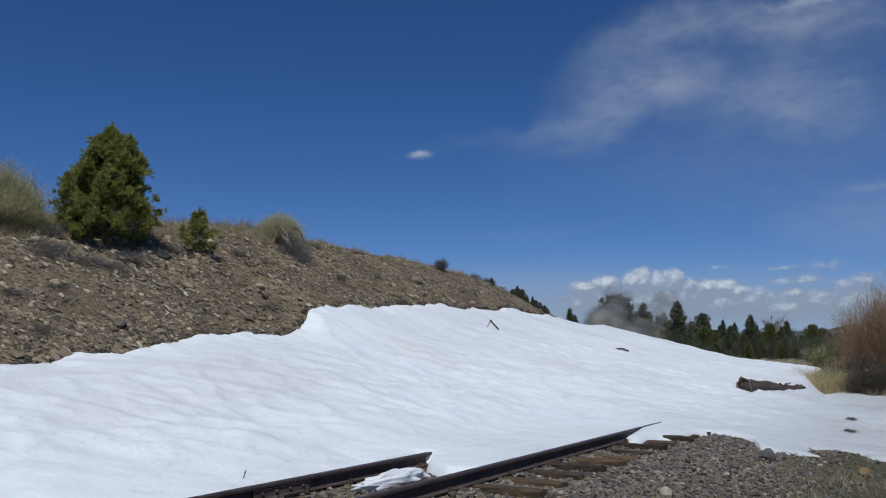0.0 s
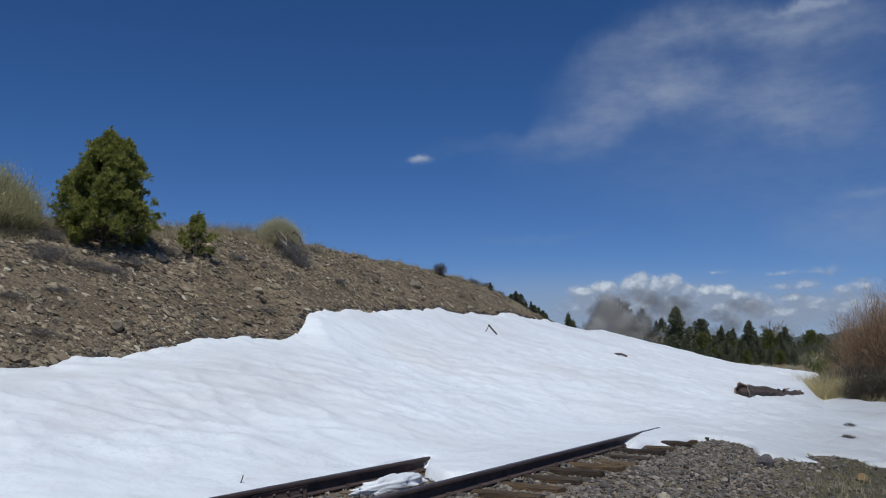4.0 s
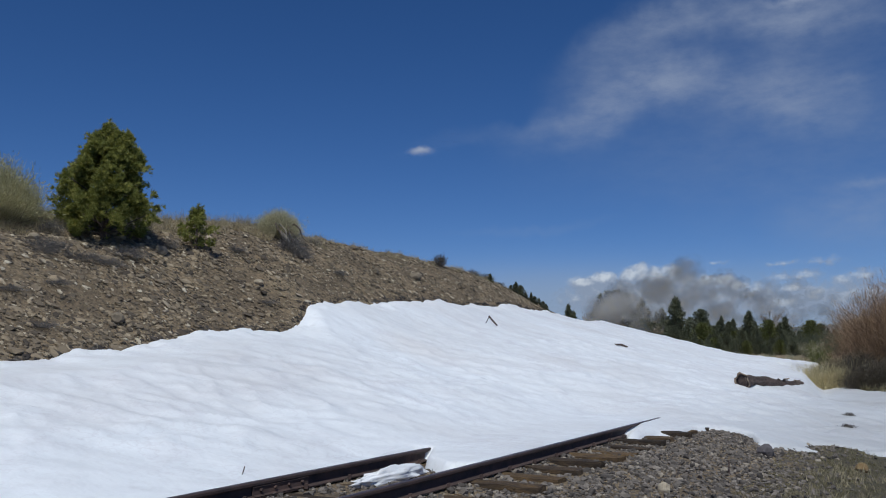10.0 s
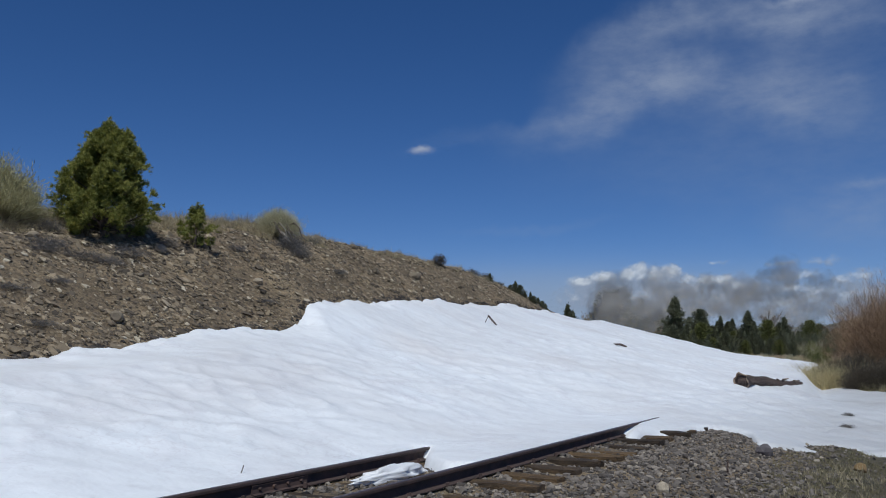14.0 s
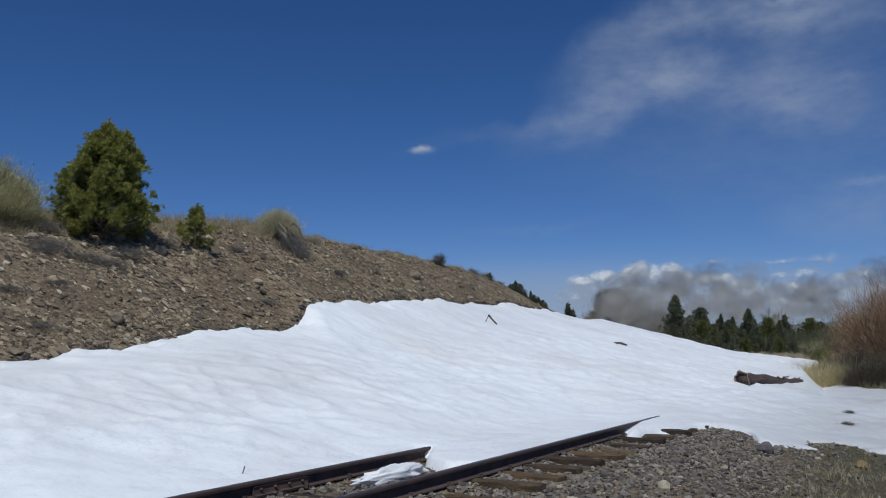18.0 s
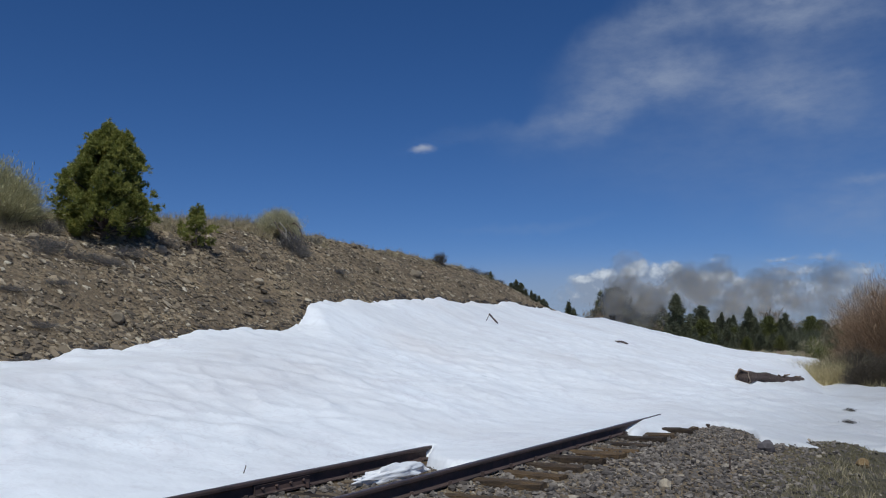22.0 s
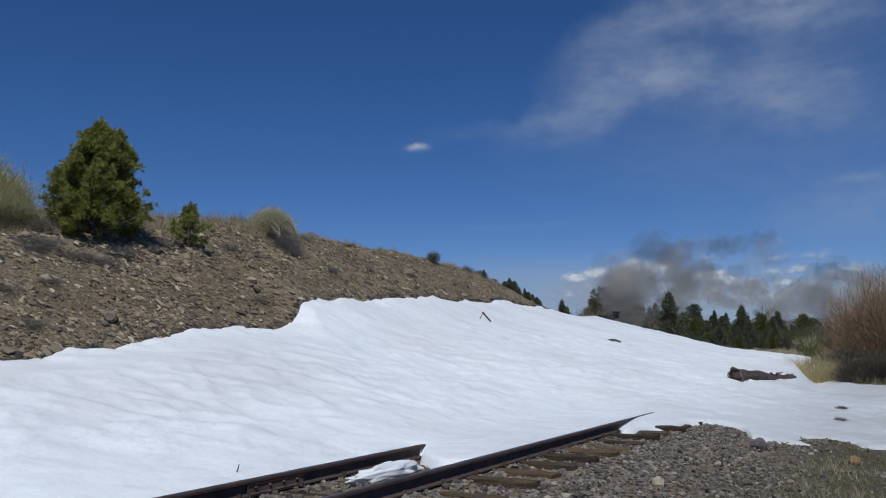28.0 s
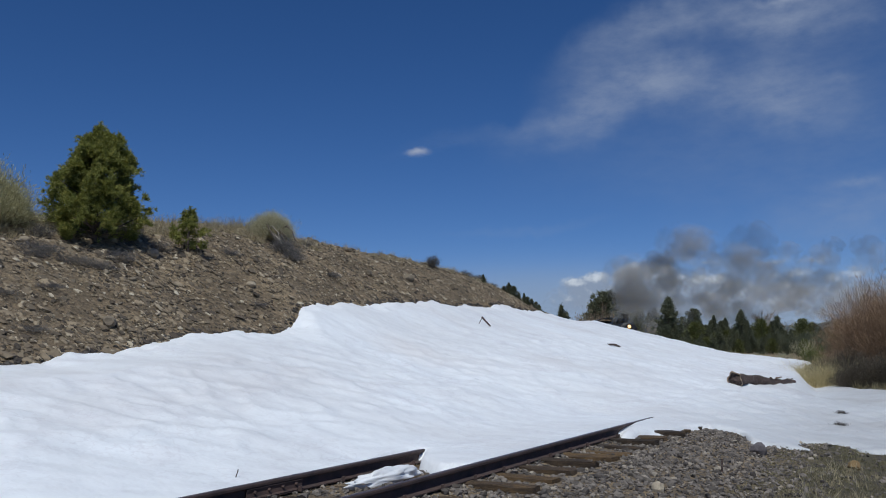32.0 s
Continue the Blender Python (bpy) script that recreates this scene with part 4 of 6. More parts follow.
def grass_tufts(name, s_rng, n_rng, count, hgt, seed, label, wid=0.006, material=None):
    r = np.random.default_rng(seed)
    s, n = r.uniform(*s_rng, count), r.uniform(*n_rng, count)
    x, y = at_track(s, n)
    keep = (snow_depth(x, y)[0] < 0.0) & (fbm(x / 0.6, y / 0.6, seed) > -0.25)
    x, y = x[keep], y[keep]
    z = ground_z(x, y)
    per = 14
    o = np.repeat(np.stack([x, y, z - 0.01], -1), per, 0) + r.normal(0, 1, (len(x) * per, 3)) * np.array([0.04, 0.04, 0])
    d = r.normal(0, 0.45, (len(o), 3)) + np.array([0, 0, 1.0])
    L = hgt * r.uniform(0.4, 1.15, len(o))
    v, f = blades(o, d, L, np.full(len(o), wid), seed + 3, 0.5, 2)
    return tagged(obj(name, mesh_of(name, v, f), material or M_GRASS), label, "grass", kind="stuff")


grass_tufts("crest_grass", (2, 16), (7.9, 10.2), 2600, 0.3, 71, "dry straw grass along the crest of the bank")
grass_tufts("low_crest_grass", (16, 40), (8.3, 10.4), 1500, 0.2, 76, "thin dry grass along the far crest of the bank")
grass_tufts("shoulder_grass", (6.5, 11.4), (-4.8, -2.7), 230, 0.15, 72, "dead straw grass on the gravel shoulder")
grass_tufts("matted_grass", (6.5, 13.4), (-5.0, -2.3), 2600, 0.05, 75, "low matted olive grass on damp soil beside the ballast", 0.006, M_VERGE)
grass_tufts("verge_grass", (24, 46), (-6.5, -2.2), 1500, 0.3, 73, "tall dead straw grass at the edge of the snow", 0.012, M_STRAW)
grass_tufts("field_grass", (40, 66), (-9, -4.0), 250, 0.22, 74, "dry straw grass beyond the drift", 0.02)


# ---- willow thicket, log ----
def willow(name, w, h, stems, per, seed):
    """A dense dome of fine leafless twigs on many arching stems."""
    r = np.random.default_rng(seed)
    root = new(name)
    az, el = r.uniform(0, 6.28, stems), np.arcsin(r.uniform(0.05, 1, stems) ** 0.75)
    u = np.stack([np.cos(az) * np.cos(el), np.sin(az) * np.cos(el), np.sin(el)], -1)
    lump = 0.9 + 0.16 * vnoise(az * 2.2, el * 3.5, seed) + 0.1 * vnoise(az * 5.0, el * 8.0, seed + 1)
    tip = u * np.array([w * 0.5, w * 0.5, h]) * (lump * r.uniform(0.72, 1.0, stems))[:, None]
    foot = np.stack([r.normal(0, w * 0.1, stems), r.normal(0, w * 0.1, stems), np.full(stems, -0.1)], -1)
    d = tip - foot
    L = np.linalg.norm(d, axis=1)
    v, f = blades(foot, d, L * 0.95, np.full(stems, 0.012), seed + 2, 0.12, 4)
    obj("stem", mesh_of("stem", v, f), M_BARK, root)
    t = r.uniform(0.3, 1.0, (stems, per)) ** 0.6
    p = foot[:, None] + d[:, None] * t[..., None] + r.normal(0, 0.022 * w, (stems, per, 3))
    dd = d[:, None] / L[:, None, None] + r.normal(0, 0.5, (stems, per, 3)) + np.array([0, 0, 0.35])
    k = stems * per
    v, f = blades(p.reshape(-1, 3), dd.reshape(-1, 3), r.uniform(0.1, 0.34, k), np.full(k, 0.0062), seed + 3, 0.2, 2)
    tagged(obj("twig_crown", mesh_of("twig_crown", v, f), M_WILLOW, root), kind="stuff")
    return root


wl = put(willow("willow_bush", 5.3, 3.75, 1500, 55, 81), 14.15, 25.6, height_at(14.15, 25.6, False))
tagged(wl, "leafless reddish-brown willow thicket beside the snow", "bush", "willows")
wl2 = copy_thing(wl, pose(17.2, 28.0, height_at(17.2, 28.0, False), 0, 0, 130))
# Brush added at the willow foot, dark to stand in for the shade there.
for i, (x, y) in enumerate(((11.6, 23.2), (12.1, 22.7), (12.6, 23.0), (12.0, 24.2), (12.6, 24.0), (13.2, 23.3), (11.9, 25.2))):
    d = put(brush("dead_brush", 1.5 + 0.2 * (i % 3), 0.8 + 0.15 * (i % 4), 900, 90 + i, M_UNDERSHADE, M_UNDERSHADE, 0.6, 1.0, 0.004), x, y, height_at(x, y, False) - 0.02)
    tagged(d, "dense leafless brush added at the willow foot, dark to stand in for its shade", "bush", "dead brush under the willows")


def grass_clump(x, y, w, h, seed):
    r = np.random.default_rng(seed)
    k = 420
    o = np.stack([r.normal(0, w * 0.22, k), r.normal(0, w * 0.22, k), np.full(k, -0.03)], -1)
    d = r.normal(0, 0.42, (k, 3)) + np.array([0, 0, 1.0])
    v, f = blades(o, d, h * r.uniform(0.5, 1.1, k), np.full(k, 0.011), seed + 1, 0.6, 3)
    ob = put(obj("grass_clump", mesh_of("grass_clump", v, f), M_STRAW), x, y, height_at(x, y, False))
    return tagged(ob, "tall dead straw-coloured grass clump under the willows", "grass", "grass clumps by the willows")


for i, (bx, dist, w, h) in enumerate(((0.423, 28.7, 0.85, 0.63), (0.428, 25.0, 0.71, 0.71), (0.428, 25.3, 1.1, 0.6), (0.434, 28.5, 0.96, 0.52), (0.435, 26.6, 0.91, 0.7), (0.438, 24.9, 1.0, 0.66), (0.438, 27.5, 1.05, 0.63), (0.443, 26.5, 0.99, 0.77), (0.443, 26.3, 0.88, 0.79), (0.448, 27.5, 0.75, 0.58), (0.451, 25.5, 0.95, 0.61), (0.451, 25.3, 0.84, 0.7), (0.454, 29.1, 0.97, 0.81), (0.458, 26.5, 0.97, 0.59), (0.46, 26.4, 1.06, 0.72), (0.461, 27.5, 1.03, 0.73), (0.461, 24.5, 1.04, 0.86), (0.462, 26.0, 0.86, 0.61), (0.466, 28.6, 1.05, 0.59), (0.47, 24.3, 0.99, 0.68), (0.474, 26.3, 0.9, 0.89), (0.473, 27.0, 0.94, 0.6), (0.475, 25.0, 0.94, 0.65), (0.476, 25.9, 0.83, 0.9), (0.484, 27.6, 0.88, 0.77), (0.484, 25.3, 0.92, 0.81), (0.489, 25.1, 0.87, 0.85), (0.487, 27.3, 1.09, 0.79), (0.491, 24.0, 0.87, 0.82), (0.49, 25.2, 0.95, 0.67))):
    grass_clump(bx * dist, dist, w, h * 1.3, 400 + 3 * i)


def build_log():
    a, b = Vector((6.5, 18.3, 0.46)), Vector((8.75, 20.55, 0.33))
    root = new("fallen_log")
    bm = bmesh.new()
    q = (b - a).to_track_quat("Z", "Y")
    rows, k, sides = [], 60, 22
    for i in range(k):
        t = i / (k - 1)
        c = a.lerp(b, t) + Vector((0, 0, 0.03 * math.sin(t * 7)))
        rad = (0.108 - 0.012 * t) * (1 - 0.6 * t ** 8) + 0.03 * max(0, 1 - t * 7)
        ring = []
        for j in range(sides):
            an = j * 2 * math.pi / sides
            rr = rad * (1 + 0.3 * noise.noise(Vector((math.cos(an) * 1.3, math.sin(an) * 1.3, t * 6))) + 0.25 * noise.noise(Vector((math.cos(an) * 4, math.sin(an) * 4, t * 16))))
            ring.append(bm.verts.new(c + q @ Vector((math.cos(an) * rr, math.sin(an) * rr, 0))))
        rows.append(ring)
    for r0, r1 in zip(rows, rows[1:]):
        for j in range(sides):
            bm.faces.new((r0[j], r0[(j + 1) % sides], r1[(j + 1) % sides], r1[j]))
    bm.faces.new(rows[0][::-1])
    bm.faces.new(rows[-1])
    for f in bm.faces:
        f.smooth = True
    part("log_body", bm, M_LOG, root)
    ax = (a - b).normalized()
    for name, rings, m, text in (("hollow_end", ((-0.14, 0.12), (-0.03, 0.155), (0.03, 0.17), (0.028, 0.145), (-0.05, 0.12), (-0.2, 0.06)), M_LOG, "dark hollow flare at the broken end"),
                                 ("splintered_rim", ((0.025, 0.168), (0.045, 0.178), (0.05, 0.164), (0.03, 0.15)), M_LOGEND, "pale splintered ring of wood at the broken end")):
        bm = bmesh.new()
        rows = []
        for w, rr in rings:
            rows.append([bm.verts.new(a + ax * w + q @ Vector((math.cos(j * 0.349) * rr * (1 + 0.12 * math.sin(j * 2.1)), math.sin(j * 0.349) * rr * (1.1 + 0.14 * math.cos(j * 1.7)), 0.03 * math.sin(j * 1.3)))) for j in range(18)])
        for r0, r1 in zip(rows, rows[1:]):
            for j in range(18):
                bm.faces.new((r0[j], r0[(j + 1) % 18], r1[(j + 1) % 18], r1[j]))
        bmesh.ops.recalc_face_normals(bm, faces=bm.faces[:])
        part(name, bm, m, root, text)
    r = random.Random(31)
    for i in range(9):
        t = r.uniform(0.12, 0.95)
        c = a.lerp(b, t) + Vector((r.uniform(-0.05, 0.03), r.uniform(-0.08, 0.0), r.uniform(0.04, 0.09)))
        v, f = limb(c, c + (b - a).normalized() * r.uniform(0.12, 0.3) + Vector((0, 0, r.uniform(-0.02, 0.05))), 0.03, 0.012, 5)
        obj("bark_strip", mesh_of("bark_strip", np.array(v), np.array(f)), M_LOG if i % 2 else M_LOGEND, root)
    tagged(root, "dark rotten fallen log melting out of the snow", "log")
    for i, (s, n) in enumerate(((17.6, -2.85), (15.9, -2.85))):
        x, y = (float(q) for q in at_track(s, n))
        d = put(brush("dead_grass_tuft", 0.34, 0.09, 160, 140 + i, M_CHAMIDARK, M_CHAMIDARK, 0.6, 1.0, 0.008), x, y, height_at(x, y) - 0.02)
        tagged(d, "dark tuft of dead grass melting out of the snow", "grass", "tufts in the snow")


build_log()


# ---- far woods ----
KINDS = [conifer("pine_tree", 7.0, 2.1, 101, M_FARPINE, 120, 0.34, 10, 0.3, 0.05, 0.8, 0.35, 8),
         conifer("pine_tree", 7.0, 1.75, 102, M_FARPINE, 110, 0.32, 10, 0.3, 0.04, 0.95, 0.35, 8),
         conifer("pine_tree", 7.0, 2.6, 103, M_FARPINE, 130, 0.36, 10, 0.3, 0.06, 0.65, 0.45, 8),
         conifer("pine_tree", 7.0, 2.9, 104, M_YELLOWPINE, 120, 0.44, 7, 0.3, 0.03, 0.5, 0.35, 7)]
KINDS_USED = [False] * 4
KINDS.append(conifer("ponderosa_pine", 7.0, 2.2, 105, M_FARPINE, 90, 0.46, 9, 0.28, 0.22, 0.5, 0.4, 6, 0.0, 1))
KINDS_USED.append(False)


def far_tree(kind, bearing_x, top, dist, turn, size=None):
    """A tree that stands at dist metres along a line of sight given by its slope across and its top's slope up."""
    if bearing_x > 0.268 and dist > 90:
        dist *= 0.68
    x, y = bearing_x * dist, dist
    g = float(ground_z(x, y))
    h = 1.04 + top * dist - g
    k = h / 7.0
    m = pose(x, y, g - 0.1, 0, 0, turn) @ Matrix.Diagonal((k, k, k, 1))
    ob = KINDS[kind]
    if KINDS_USED[kind]:
        ob = copy_thing(ob, pose(0, 0, 0))
    KINDS_USED[kind] = True
    ob.matrix_basis = m
    return tagged(ob, "olive-green conifer in the wood beyond the drift" if kind == 3 else "dark green pine in the wood beyond the drift", "tree", "pines beyond the drift")


JUNIPERS = ((1.76, 30.9, 0.4, 0), (2.55, 31.2, 0.32, 2), (2.73, 31.15, 0.5, 0), (2.9, 31.1, 0.48, 2), (3.08, 31.1, 0.36, 0), (3.3, 31.2, 0.44, 1), (3.42, 31.2, 0.36, 2), (3.6, 31.3, 0.4, 0), (3.78, 31.5, 0.36, 2), (3.95, 31.9, 0.34, 0))


def build_woods():
    for i, (bx, top, dist, kind) in enumerate((
            (0.150, 0.060, 130, 1), (0.156, 0.052, 132, 1), (0.205, 0.0745, 118, 4), (0.187, 0.063, 125, 0), (0.238, 0.066, 120, 0), (0.279, 0.069, 105, 0),
            (0.255, 0.052, 112, 1), (0.309, 0.055, 116, 2), (0.333, 0.047, 110, 1), (0.347, 0.044, 118, 1), (0.366, 0.053, 104, 0), (0.409, 0.046, 108, 0),
            (0.381, 0.034, 112, 2), (0.425, 0.030, 104, 0), (0.445, 0.026, 100, 2), (0.309, 0.038, 96, 3), (0.446, 0.024, 80, 3), (0.225, 0.050, 126, 2),
            (0.295, 0.045, 122, 0), (0.323, 0.036, 104, 0), (0.356, 0.030, 100, 2), (0.270, 0.040, 110, 0), (0.395, 0.032, 116, 1), (0.46, 0.033, 112, 1),
            (0.48, 0.038, 116, 0), (0.50, 0.036, 110, 2), (0.53, 0.045, 105, 0), (0.212, 0.050, 132, 1), (0.243, 0.045, 108, 2), (0.288, 0.030, 100, 0), (0.338, 0.03, 96, 2),
            (0.37, 0.028, 96, 0), (0.405, 0.026, 94, 2), (0.33, 0.04, 124, 0), (0.262, 0.055, 128, 0), (0.232, 0.05, 130, 1),
            (0.362, 0.024, 88, 1), (0.378, 0.026, 92, 0), (0.392, 0.022, 90, 2), (0.412, 0.024, 88, 1), (0.428, 0.022, 84, 0), (0.438, 0.018, 78, 2), (0.352, 0.02, 86, 0), (0.37, 0.018, 82, 2),
            (0.4, 0.016, 80, 0), (0.42, 0.014, 76, 2), (0.335, 0.022, 90, 2), (0.318, 0.026, 92, 0), (0.455, 0.022, 86, 0), (0.3, 0.03, 94, 1), (0.276, 0.036, 98, 2), (0.252, 0.04, 104, 0), (0.235, 0.042, 104, 2))):
        far_tree(kind, bx, top, dist, i * 67)
    r = random.Random(5)
    for i in range(30):
        bx = 0.225 + 0.0088 * i
        far_tree((0, 2, 1, 2, 3)[i % 5], bx + r.uniform(-0.003, 0.003), r.uniform(0.026, 0.042), r.uniform(106, 120), i * 43)
    for i in range(18):
        bx = 0.315 + 0.0095 * i
        far_tree((2, 0, 3, 2, 0)[i % 5], bx + r.uniform(-0.003, 0.003), 0.012 + r.uniform(0.0, 0.014), r.uniform(70, 78), i * 71)
    for i in range(19):
        bx = 0.3 + 0.0078 * i
        far_tree((2, 0, 2, 3, 0)[i % 5], bx + r.uniform(-0.003, 0.003), 0.008 + r.uniform(0.0, 0.016), r.uniform(56, 63), i * 83)
    for i, (x, y, h, kind) in enumerate(JUNIPERS):
        ob = copy_thing(KINDS[kind], pose(0, 0, 0))
        k = h / 7.0
        ob.matrix_basis = pose(x, y, float(ground_z(x, y)) - 0.1, 0, 0, i * 50) @ Matrix.Diagonal((k * 1.2, k * 1.2, k, 1))
        tagged(ob, "small dark juniper at the far end of the bank crest", "tree", "junipers on the crest")


build_woods()
# bare pale tree among the pines
def bare_tree(x, y, h, seed):
    r = np.random.default_rng(seed)
    root = new("bare_tree")
    sticks, tips = [], []

    def grow(a, d, L, rad, level):
        b = a + d * L
        sticks.append(limb(a, b, rad, rad * 0.6, 5))
        if level == 0:
            tips.append((b, d, L))
            return
        for _ in range(4):
            nd = d + r.normal(0, 0.27, 3) + np.array([0, 0, 0.2])
            nd /= np.linalg.norm(nd)
            grow(a + d * L * r.uniform(0.5, 1), nd, L * r.uniform(0.5, 0.75), rad * 0.5, level - 1)
    grow(np.zeros(3), np.array([0.04, 0, 1.0]), h * 0.42, h * 0.022, 3)
    v, f = join_vf(sticks)
    obj("trunk", mesh_of("trunk", v, f), M_PALEBARK, root)
    o = np.repeat(np.array([t[0] for t in tips]), 8, 0)
    d = np.repeat(np.array([t[1] for t in tips]), 8, 0) + r.normal(0, 0.5, (len(tips) * 8, 3))
    v, f = blades(o, d, r.uniform(0.06, 0.16, len(o)) * h, np.full(len(o), 0.0035 * h), seed, 0.2, 1)
    obj("twig_crown", mesh_of("twig_crown", v, f), M_BROWNBUSH, root)
    put(root, x, y, float(ground_z(x, y)) - 0.1)
    return tagged(root, "bare pale deciduous tree in front of the pines", "tree", "bare trees")


bare_tree(0.392 * 84, 84, 5.2, 5)
bare_tree(0.404 * 86, 86, 4.2, 6)


def far_bush(bx, dist, w, h, seed, m, label, name):
    x, y = bx * dist, dist
    b = put(brush(name, w, h, 130, seed, M_CHAMIDARK, m, 0.5), x, y, float(ground_z(x, y)) - 0.05)
    return tagged(b, label, "bush", "brush beyond the drift")


for i, (bx, dist, w, h) in enumerate(((0.352, 56, 1.2, 1.0), (0.385, 54, 1.6, 0.7), (0.415, 52, 1.8, 0.7), (0.43, 60, 2.4, 1.2), (0.445, 56, 1.8, 1.4))):
    far_bush(bx, dist, w, h, 200 + i, M_CHAMISA, "pale straw rabbitbrush beyond the snow", "rabbitbrush")
for i, (bx, dist, w, h) in enumerate(((0.345, 72, 2.6, 1.7), (0.36, 74, 2.4, 2.0), (0.375, 70, 2.6, 1.7), (0.388, 72, 2.2, 2.1), (0.402, 68, 2.6, 1.8), (0.416, 70, 2.4, 2.2), (0.43, 66, 2.4, 1.9), (0.442, 64, 2.4, 2.2), (0.455, 62, 2.4, 2.0), (0.33, 76, 2.6, 1.8), (0.47, 60, 2.4, 2.2))):
    far_bush(bx, dist, w, h, 260 + i, M_FARPINE, "low dark green juniper beyond the snow", "juniper_shrub")
for i, (bx, dist, w, h) in enumerate(((0.185, 112, 6.0, 7.6), (0.200, 110, 5.5, 7.2), (0.172, 116, 5, 7.0), (0.262, 90, 3, 4.0))):
    far_bush(bx, dist, w, h, 220 + i, M_BROWNBUSH, "tall leafless brown brush beyond the drift", "brown_brush")
for i, (bx, dist, w, h) in enumerate(((0.447, 40, 1.6, 1.7), (0.455, 43, 1.4, 1.5))):
    far_bush(bx, dist, w, h, 240 + i, M_YELLOWPINE, "olive-green shrub beside the willows", "green_shrub")


# ---- locomotive ----
M_BLACK = surface("sooty_black_iron", [(0.3, (0.006, 0.006, 0.006)), (0.7, (0.022, 0.021, 0.02))], 3, 0.5, 0.2, 30, 0.4, 0.2, 0.005)
M_GREYIRON = surface("graphite_smokebox", [(0.3, (0.02, 0.02, 0.021)), (0.7, (0.05, 0.05, 0.052))], 3, 0.55, 0.4, 30, 0.4, 0.2, 0.005)
M_BRASS = surface("dull_brass", [(0.3, (0.35, 0.22, 0.07)), (0.7, (0.55, 0.38, 0.13))], 5, 0.35, 1.0, 30, 0.3, 0.1, 0.002)
M_LAMP, _nd, _lk, _b = mat("headlight_glow", 0.3)
_b.inputs["Emission Color"].default_value, _b.inputs["Emission Strength"].default_value = (1.0, 0.46, 0.07, 1), 2.0
M_GLASS, _nd, _lk, _b = mat("cab_window_glass", 0.08)
_b.inputs["Base Color"].default_value, _b.inputs["Transmission Weight"].default_value = (0.7, 0.75, 0.75, 1), 0.9


def tube(profile, sides=28, axis="y"):
    """Body of revolution: profile of (position along the axis, radius)."""
    bm = bmesh.new()
    rows = []
    for p, r in profile:
        ring = []
        for i in range(sides):
            t = i * 2 * math.pi / sides
            c, q = math.cos(t) * r, math.sin(t) * r
            ring.append(bm.verts.new((c, p, q) if axis == "y" else ((c, q, p) if axis == "z" else (p, c, q))))
        rows.append(ring)
    for a, b in zip(rows, rows[1:]):
        for i in range(sides):
            bm.faces.new((a[i], a[(i + 1) % sides], b[(i + 1) % sides], b[i]))
    bm.faces.new(rows[0])
    bm.faces.new(rows[-1])
    bmesh.ops.recalc_face_normals(bm, faces=bm.faces[:])
    for f in bm.faces:
        f.smooth = len(f.verts) == 4
    return bm


def box(x0, x1, y0, y1, z0, z1, bev=0.02):
    bm = bmesh.new()
    bmesh.ops.create_cube(bm, size=1)
    for v in bm.verts:
        v.co = Vector(((x0 + x1) / 2 + v.co.x * (x1 - x0), (y0 + y1) / 2 + v.co.y * (y1 - y0), (z0 + z1) / 2 + v.co.z * (z1 - z0)))
    if bev:
        bmesh.ops.bevel(bm, geom=bm.edges[:], offset=bev, segments=2, affect="EDGES")
    return bm


def moved(bm, x, y, z):
    bmesh.ops.translate(bm, verts=bm.verts[:], vec=(x, y, z))
    return bm


WHEELS = []


